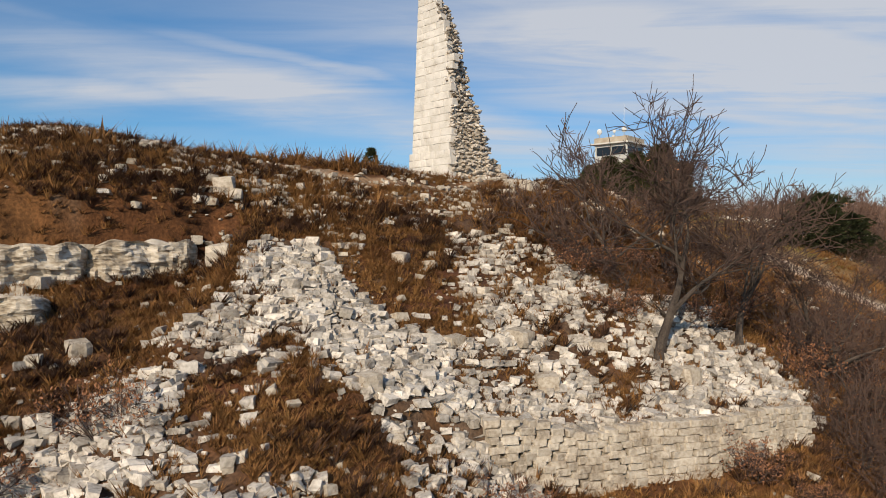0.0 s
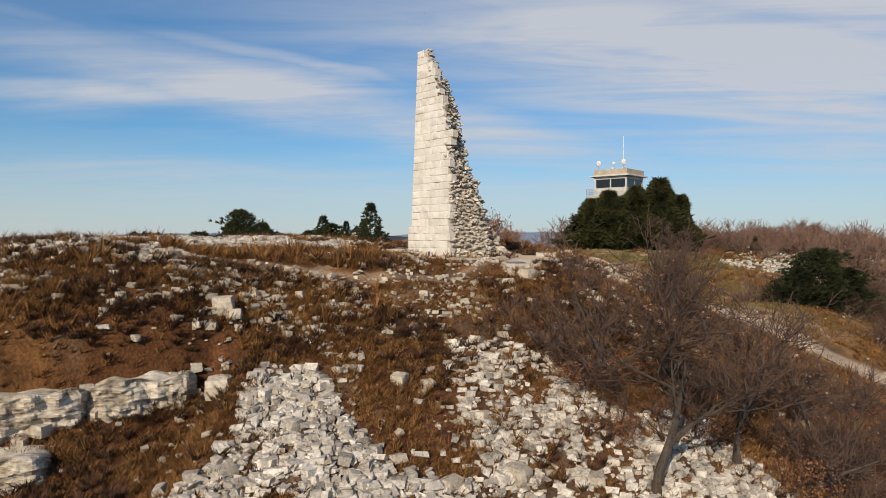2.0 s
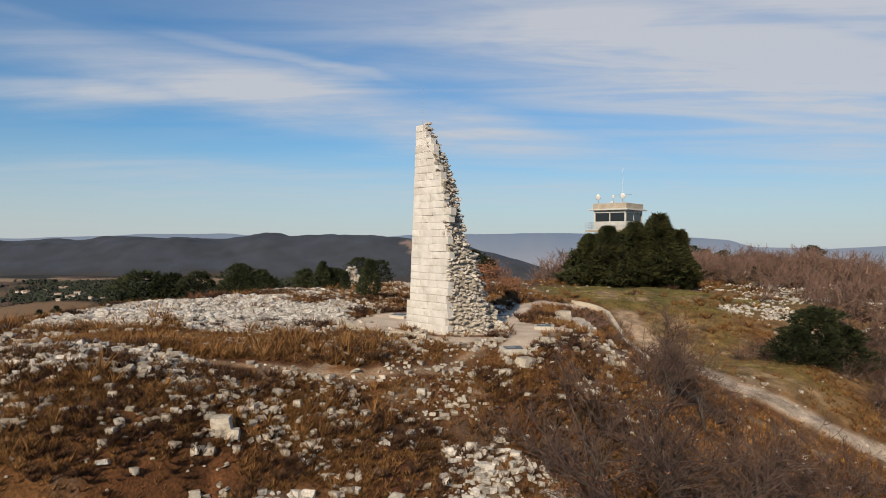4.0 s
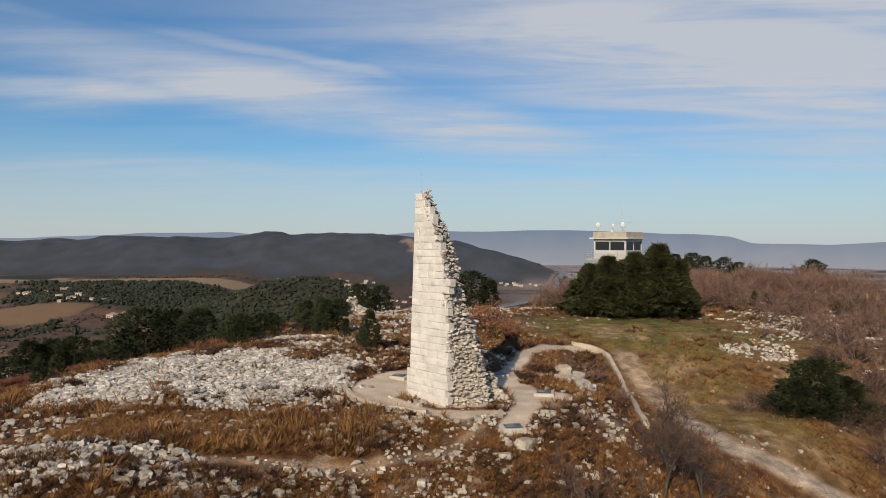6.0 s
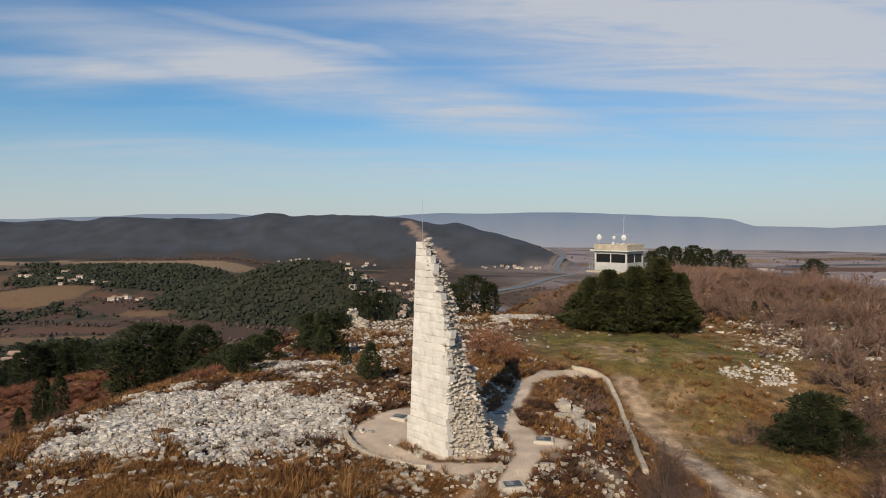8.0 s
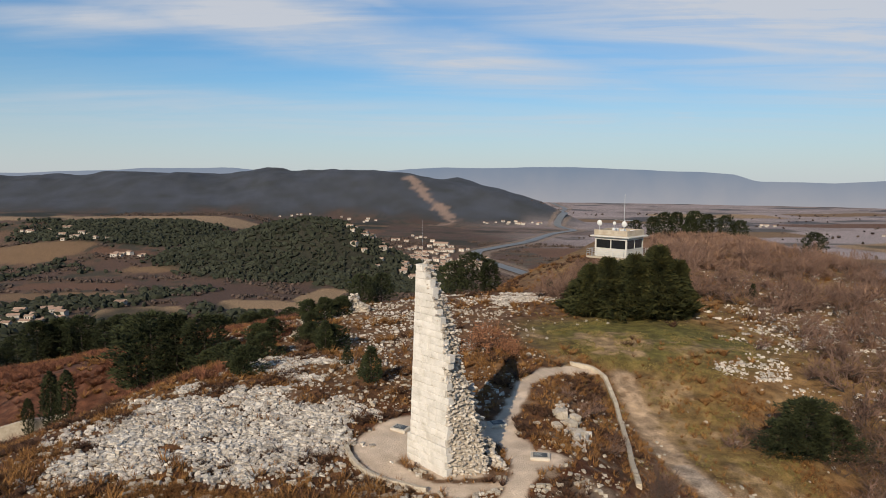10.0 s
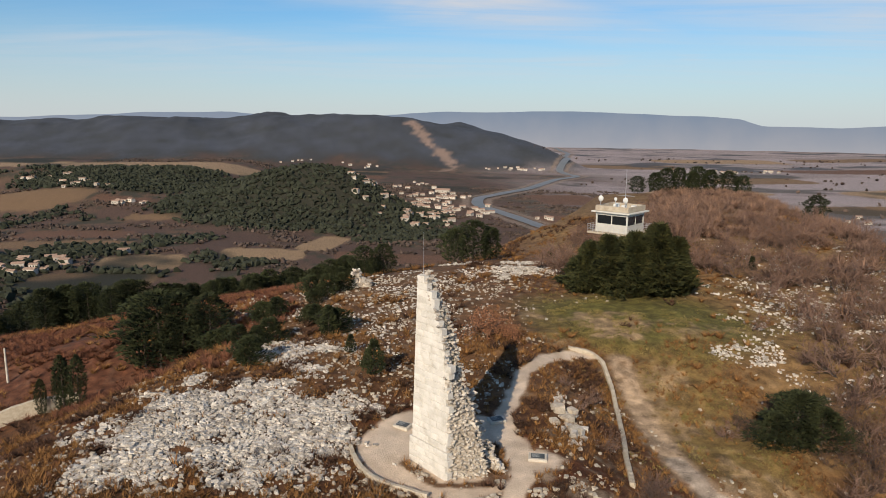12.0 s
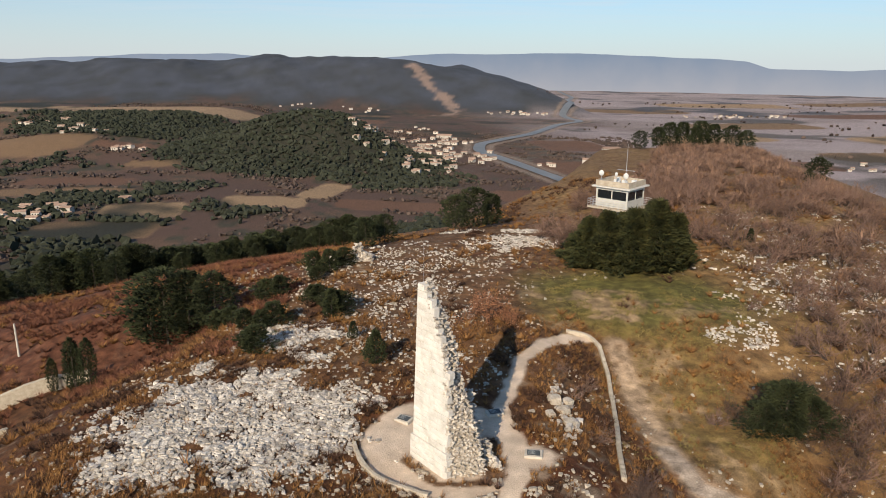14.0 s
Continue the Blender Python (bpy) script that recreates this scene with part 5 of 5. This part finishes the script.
brooms = [broom(300 + k) for k in range(6)]
BROOM = material("bare_wood_twigs", [(0.085, 0.052, 0.04), (0.21, 0.13, 0.092), (0.33, 0.185, 0.11)], 0.3, 0.95, 0, 8, island=0.25)
xy = np.concatenate([sown(wr, 2900, 20, 130, 118, 290, lambda x, y: step(0, 5, x - (y - 100) * 0.36 - 19) * step(-0.1, 0.2, fbm(x / 13, y / 13, 3, 91) + 0.1 + 0.2 * step(110, 140, y)) * step(3, -3, x - np.interp(y, [60, 105, 140, 170, 250, 320], [64, 72, 84, 90, 118, 130]))),
                     sown(wr, 160, 44, 75, 60, 110, lambda x, y: step(0.0, 5.0, x - 41 - 0.12 * (y - 60) + 6 * fbm(x / 9, y / 9, 3, 92)) * 0.5)])
tagged(new("bare_wood", joined("bare_wood", brooms, spots_at(wr, xy, brooms, 2.6, 4.8, 0.5, (0.6, 0.9), 1.2, 0.12), BROOM)), "brown leafless oak wood covering the hill behind", "wood", kind="stuff")
# pinewood on the western slope
wood = sown(wr, 1500, -150, -20, 95, 240, lambda x, y: 0.85 * step(30, 16, along(x, y, [(-125, 105), (-80, 130), (-55, 165), (-34, 215)])) * step(0.0, 0.2, fbm(x / 18, y / 18, 3, 95) + 0.2))
for x, y in wood[:230]:
    tagged(stand(pine[wr.integers(0, 3)], float(x), float(y), rr.uniform(0, 6.3), rr.uniform(0.75, 1.3)), "dark green pine in the wood on the slope", group="pines of the western slope")
# dark cypresses by the walled yard
tall = evergreen(60, 6.5, (lambda t: 0.95 * math.sin(min(1, t * 0.95 + 0.08) * math.pi) ** 0.5 + 0.05), 900, 0.34, PINE, "cypress_tree", "narrow dark cypress below the hilltop", 0.02, 1.4, 0.1, 0.2)
for x, y, s in ((-43.0, 69.5, 0.62), (-38.5, 66.0, 0.95), (-36.2, 64.8, 0.85), (-39.5, 68, 0.8)):
    tagged(stand(tall, x, y, rr.uniform(0, 6.3), s), group="cypresses")

# ---- woods of the valley, too many to count ----
fr = np.random.default_rng(9)
blobs = [lump(random.Random(70 + k), 9, (1, 1, 1.05)) for k in range(6)]
FAR_WOOD = material("far_woodland", [(0.02, 0.024, 0.014), (0.04, 0.043, 0.028)], 0.02, 0.95, 0, 6, island=0.22)
FAR_BARE = material("far_bare_trees", [(0.05, 0.038, 0.032), (0.095, 0.066, 0.052)], 0.05, 0.95, 0, 6, island=0.35)


def far_trees(name, label, mat, n, x0, x1, y0, y1, density, low, high):
    xy = sown(fr, n, x0, x1, y0, y1, density)
    me = joined(name, blobs, spots_at(fr, xy, blobs, low, high, 0.25, (0.65, 0.95), 1.0, 0.3), mat)
    tagged(new(name, me), label, "woodland", kind="stuff")


def clear(x, y):
    """0 on the ploughed fields, 1 elsewhere."""
    k = np.ones(np.shape(x))
    for cx, cy, rx, ry, turn, tone in FIELDS:
        ct, st = math.cos(turn), math.sin(turn)
        u, w = np.abs((x - cx) * ct + (y - cy) * st) / rx, np.abs((y - cy) * ct - (x - cx) * st) / ry
        k = k * (np.maximum(u, w) > 1.02)
    return k


far_trees("woodland", "dark evergreen woods on the valley hills", FAR_WOOD, 42000, -900, 120, 330, 1450, lambda x, y: woods(x, y) * clear(x, y) * 0.85 * step(-0.85, -0.75, x / (y + 1)), 6, 11)
far_trees("hedgerow_woods", "brown leafless hedges and groves of the valley", FAR_BARE, 60000, -800, 420, 300, 1700, lambda x, y: step(0.02, 0.2, fbm(x / 55, y / 32, 3, 97)) * (1 - woods(x, y)) * step(-0.8, -0.7, x / (y + 1)) * step(30, 45, along(x, y, RIVER)) * clear(x, y) * 0.8, 4, 7)
far_trees("plain_groves", "brown groves scattered over the far plain", FAR_BARE, 2200, 300, 2400, 900, 3300, lambda x, y: step(0.2, 0.34, fbm(x / 130, y / 60, 3, 98)) * 0.7, 7, 14)


# ---- loose stone, grass and heath ----
sr = np.random.default_rng(12)
def shard(seed):
    """A broken block: the hull of a knocked-about box."""
    rng = random.Random(seed)
    bm = bmesh.new()
    for x in (-0.5, 0.5):
        for y in (-0.42, 0.42):
            for z in (-0.4, 0.4):
                bm.verts.new((x * rng.uniform(0.55, 1.1), y * rng.uniform(0.55, 1.1), z * rng.uniform(0.5, 1.1)))
    bmesh.ops.convex_hull(bm, input=bm.verts)
    bmesh.ops.delete(bm, geom=[v for v in bm.verts if not v.link_faces], context="VERTS")
    bmesh.ops.triangulate(bm, faces=bm.faces)
    bm.verts.index_update()
    vs, fs = np.array([v.co[:] for v in bm.verts]), np.array([[v.index for v in f.verts] for f in bm.faces])
    bm.free()
    return vs, fs


stones = [shard(100 + k) if k % 4 else lump(random.Random(100 + k), 8, (1.15, 1.0, 0.85)) for k in range(16)]
stone_meshes = [tri_mesh("stone", v, f, SCREE) for v, f in stones]


def scree(name, label, n, x0, x1, y0, y1, density, low, high, single=0, mat=SCREE):
    """A spread of broken stone; the first ones are pieces of their own."""
    xy = sown(sr, n, x0, x1, y0, y1, density)
    kind, place, size, turn, tip = spots_at(sr, xy, stones, low, high)
    thing = tagged(new(name), label, "rubble")
    for i in range(min(single, len(xy))):
        part("stone", stone_meshes[kind[i]], thing, m=Matrix.LocRotScale(place[i], Euler((tip[i], 0, turn[i])), size[i]))
    k = min(single, len(xy))
    ob = part("small_stones", joined("small_stones", stones, (kind[k:], place[k:], size[k:], turn[k:], tip[k:]), mat), thing)
    ob["kind"] = "stuff"
    return thing


scree("scree_slope", "pale broken limestone tumbling down the front slope", 36000, -16, 14, 12, 29, lambda x, y: heap(x, y) ** 1.3 * 0.9, 0.11, 0.47, 300)
scree("stone_heap", "wide low heap of broken white stones on the summit", 34000, -28, -3, 35, 57, lambda x, y: heap(x, y) ** 1.3 * 0.85, 0.12, 0.4, 300)
scree("stone_heap", "heap of pale stones among grass at the brow", 3600, -21, -9, 25, 33, lambda x, y: heap(x, y) * 0.9, 0.15, 0.46, 120)
scree("stone_heap", "pale stone spread between young pines", 7000, -23, -8, 56, 70, lambda x, y: heap(x, y) * 0.6, 0.16, 0.45, 60)
scree("stone_heap", "stones piled beside the loop path", 320, 7, 12, 45, 56, lambda x, y: heap(x, y), 0.2, 0.75, 60)
scree("stone_heap", "low pale stone spread on the grass", 2600, 24, 37, 64, 72, lambda x, y: heap(x, y) * 0.9, 0.14, 0.4, 40)
scree("stone_heap", "bare pale stones at the far edge of the summit", 6000, 3, 20, 96, 116, lambda x, y: heap(x, y) * 0.7, 0.15, 0.5, 0)
scree("stone_heap", "pale stones below the scrub", 22000, 30, 74, 58, 128, lambda x, y: heap(x, y) * 0.5, 0.15, 0.5, 0)
scree("scattered_stones", "loose limestone strewn over the slope and summit", 30000, -30, 38, 12, 100, lambda x, y: (1 - paved(x, y)) * (0.16 + 0.8 * step(0.0, 0.42, fbm(x / 3.5, y / 3.5, 3, 33))) * step(1.2, 0.1, meadow(x, y) * 1.2) * (1 - 0.65 * step(11, 16, x)) * (1 - 0.75 * bell(x, y, -9.5, 19.6, 3, 1.6)) * (1 - 0.9 * step(8, 13, x) * step(58, 64, y)) * step(-36, -28, x), 0.10, 0.42, 0, FIELDSTONE)
scree("stone_heap", "patches of small pale stones between grass and pines", 14000, -20, 6, 52, 110, lambda x, y: heap(x, y) * 0.8, 0.13, 0.42, 0)
scree("stone_heap", "pale bare rock at the plateau rim", 3000, -3, 20, 114, 124, lambda x, y: heap(x, y), 0.15, 0.5, 0)
scree("scattered_stones", "pale loose stones among the tawny grass of the brow", 6000, -24, 3, 27, 41, lambda x, y: (1 - paved(x, y)) * step(-0.1, 0.35, fbm(x / 2.4, y / 2.4, 3, 48)) * 0.7, 0.1, 0.4, 80, FIELDSTONE)
scree("scattered_stones", "loose stones round the tower's foot", 1500, -7, 9, 33, 41, lambda x, y: (1 - paved(x, y)) * step(-0.2, 0.3, fbm(x / 2, y / 2, 3, 34)), 0.10, 0.4, 60, FIELDSTONE)

scree("scattered_stones", "loose stones among dark heath above the ledges", 3200, -18, -3, 22.5, 30.5, lambda x, y: step(-0.1, 0.3, fbm(x / 1.6, y / 1.1, 3, 49)) * 0.8, 0.12, 0.42, 120, FIELDSTONE)

# grass tufts and heath
def tuft(seed, blades, height, lean, width):
    rng = random.Random(seed)
    vs, fs = [], []
    for _ in range(blades):
        a, r = rng.uniform(0, 6.283), rng.random() * 0.35
        p = Vector((math.cos(a) * r, math.sin(a) * r, 0)) * 0.5
        b = a + rng.gauss(0, 0.6)
        h = height * rng.uniform(0.55, 1.1)
        tip = p + Vector((math.cos(b) * lean * h, math.sin(b) * lean * h, h)) * 1.0
        w = Vector((-math.sin(b), math.cos(b), 0)) * width
        i = len(vs)
        vs += [p - w, p + w, tip]
        fs.append((i, i + 1, i + 2))
    return np.array([v[:] for v in vs]), np.array(fs)


tufts = [tuft(200 + k, 16, 0.9, 0.75, 0.045) for k in range(6)]
heaths = [tuft(220 + k, 46, 0.85, 0.95, 0.045) for k in range(6)]


def sward(name, label, bases, mat, n, x0, x1, y0, y1, density, low, high, category):
    xy = sown(sr, n, x0, x1, y0, y1, density)
    s = spots_at(sr, xy, bases, low, high, 0.55, (0.7, 1.1), 1.3, 0.15)
    tagged(new(name, joined(name, bases, s, mat)), label, category, kind="stuff")


def open_ground(x, y):
    return (1 - paved(x, y)) * (1 - 0.93 * heap(x, y)) * step(0.5, 0.9, along(x, y, TRAIL)) * step(1.0, 1.5, along(x, y, TRACK)) * (1 - 0.9 * meadow(x, y))


sward("dry_grass", "tawny dry grass tufts over the hill", tufts, STRAW, 34000, -32, 30, 10, 70, lambda x, y: open_ground(x, y) * (0.2 + 0.8 * step(-0.1, 0.35, fbm(x / 3, y / 3, 3, 35))) * step(0, 8, x + 38), 0.25, 0.62, "grass")
short = [tuft(240 + k, 13, 0.8, 0.85, 0.04) for k in range(6)]
sward("dry_grass", "short tawny grass and dead stalks of the front slope", short, STRAW, 62000, -18, 15, 10, 37, lambda x, y: open_ground(x, y) * (0.35 + 0.65 * step(-0.2, 0.2, fbm(x / 2, y / 2, 3, 45))), 0.2, 0.5, "grass")
sward("dry_grass", "tall tawny grass clumps along the brow", tufts, STRAW, 1600, -26, -2, 24, 42, lambda x, y: open_ground(x, y) * step(0.1, 0.4, fbm(x / 2.2, y / 2.2, 3, 36)), 0.6, 1.1, "grass")
sward("heath", "dark brown heath between the rocks", heaths, HEATH, 21000, -30, 16, 10, 66, lambda x, y: open_ground(x, y) * step(0.02, 0.35, fbm(x / 2.6, y / 2.6, 4, 37) + 0.4 * bell(x, y, -11, 25, 6, 4) + 0.35 * bell(x, y, -9, 19.5, 4, 2) + 0.5 * bell(x, y, 14, 20, 4, 6) + 0.2 * bell(x, y, -4, 28, 6, 4)), 0.28, 0.62, "heath")
sward("dry_grass", "thin dry grass and scrub of the far slopes", heaths, STRAW, 26000, -110, 110, 36, 180, lambda x, y: 0.6 * (1 - step(-34, -28, x) * step(64, 58, y)) * open_ground(x, y) * step(-0.1, 0.3, fbm(x / 6, y / 6, 3, 38)), 0.5, 1.1, "grass")
sward("heath", "dark heath of the far slopes", heaths, HEATH, 12000, -100, 105, 36, 170, lambda x, y: 0.8 * (1 - step(-34, -28, x) * step(64, 58, y)) * open_ground(x, y) * step(0.15, 0.4, fbm(x / 7, y / 7, 3, 39)), 0.6, 1.3, "heath")

TURF = material("winter_turf", [(0.095, 0.095, 0.026), (0.21, 0.165, 0.052), (0.33, 0.24, 0.095)], 0.35, 0.9, 0, 6, island=0.3)
RUSSET = material("russet_heath", [(0.10, 0.038, 0.022), (0.20, 0.085, 0.045)], 0.25, 0.95, 0, 5, island=0.3)
sward("meadow_grass", "short winter turf of the summit meadow", short, TURF, 52000, 12, 42, 42, 96, lambda x, y: (1 - paved(x, y)) * step(0.9, 1.6, along(x, y, TRACK)) * (0.25 + 0.75 * meadow(x, y)) * step(-0.1, 0.25, fbm(x / 2.2, y / 2.2, 3, 53)), 0.14, 0.3, "grass")
sward("heath", "russet heath covering the western slope", heaths, RUSSET, 26000, -130, -18, 58, 200, lambda x, y: step(-14, -22, x + 0.1 * (y - 70)) * step(-0.3, 0.2, fbm(x / 7, y / 7, 3, 54)) * (1 - step(-46, -40, x) * step(-34, -38, x) * step(62, 58, y)), 0.5, 1.15, "heath")
sward("dry_grass", "pale dry grass of the western slope", heaths, STRAW, 9000, -130, -18, 58, 200, lambda x, y: step(-14, -22, x + 0.1 * (y - 70)) * step(0.0, 0.3, fbm(x / 9, y / 9, 3, 56)), 0.5, 1.0, "grass")

# squared blocks and boulders lying on the slope
rng_b = random.Random(77)


def boulder(name, label, x, y, sx, sy, sz, turn, sink=0.25, mat=FIELDSTONE, squareness=0.35, lift=0.0):
    bm = bmesh.new()
    bmesh.ops.create_cube(bm, size=1)
    bmesh.ops.subdivide_edges(bm, edges=bm.edges, cuts=2, use_grid_fill=True)
    off = Vector((x * 3.1, y * 2.7, 5))
    for v in bm.verts:
        ball = v.co.normalized() * 0.6
        v.co = v.co.lerp(ball, squareness)
        v.co += noise.noise_vector(v.co * 2.2 + off) * 0.10
        v.co = Vector((v.co.x * sx, v.co.y * sy, v.co.z * sz))
    me = bpy.data.meshes.new(name)
    bm.to_mesh(me)
    bm.free()
    me.materials.append(mat)
    ob = tagged(new(name, me), label, "rock")
    ob.matrix_basis = pose(x, y, float(land(x, y)) + sz * (0.5 - sink) + lift, rng_b.uniform(-6, 6), rng_b.uniform(-6, 6), turn)
    return ob


for x, y, s in ((0.28, 21.3, 0.5), (-0.6, 25.6, 0.4), (3.1, 21.0, 0.6), (-6.8, 28.7, 0.36), (-8.2, 25.8, 0.75), (-7.8, 25.7, 0.6), (-5.9, 28.4, 0.35), (-4.6, 28.6, 0.4), (-12.1, 20.8, 0.62), (-12.4, 20.2, 0.4), (-7.5, 23.2, 0.85), (-1.6, 25.2, 0.5), (-3.2, 29.2, 0.35),
                (-2.0, 18.0, 0.55), (1.4, 24.5, 0.45), (2.4, 22.2, 0.6), (-9.6, 18.2, 0.55), (-10.3, 17.4, 0.4), (-6.2, 19.6, 0.5), (5.0, 22.6, 0.6), (7.9, 22.5, 0.65), (9.0, 51.2, 0.9), (9.6, 50.1, 0.8), (8.4, 49.0, 0.7), (9.8, 48.2, 0.8), (10.2, 51.8, 0.7), (4.3, 35.2, 0.7), (3.2, 34.2, 0.5), (-0.9, 31.6, 0.4), (-5.0, 26.6, 0.4)):
    boulder("limestone_block", "weathered pale limestone block lying in dry grass", x, y, s * rng_b.uniform(0.9, 1.4), s, s * rng_b.uniform(0.6, 0.9), rng_b.uniform(0, 180))
for k in range(10):
    t = k / 9
    boulder("squared_block", "squared pale stone of a fallen wall course", -11.35 + 2.75 * t, 21.95 + 2.05 * t + rng_b.uniform(-0.05, 0.05), rng_b.uniform(0.3, 0.5), 0.34, rng_b.uniform(0.24, 0.34), 37 + rng_b.uniform(-8, 8), 0.1, FIELDSTONE, 0.2)
for k in range(14):
    x, y = rng_b.uniform(-14, -8), rng_b.uniform(23.2, 26.6)
    boulder("squared_block", "squared pale stone of a fallen wall course", x, y, rng_b.uniform(0.25, 0.5), 0.32, rng_b.uniform(0.2, 0.3), rng_b.uniform(0, 90), 0.2, FIELDSTONE, 0.25)
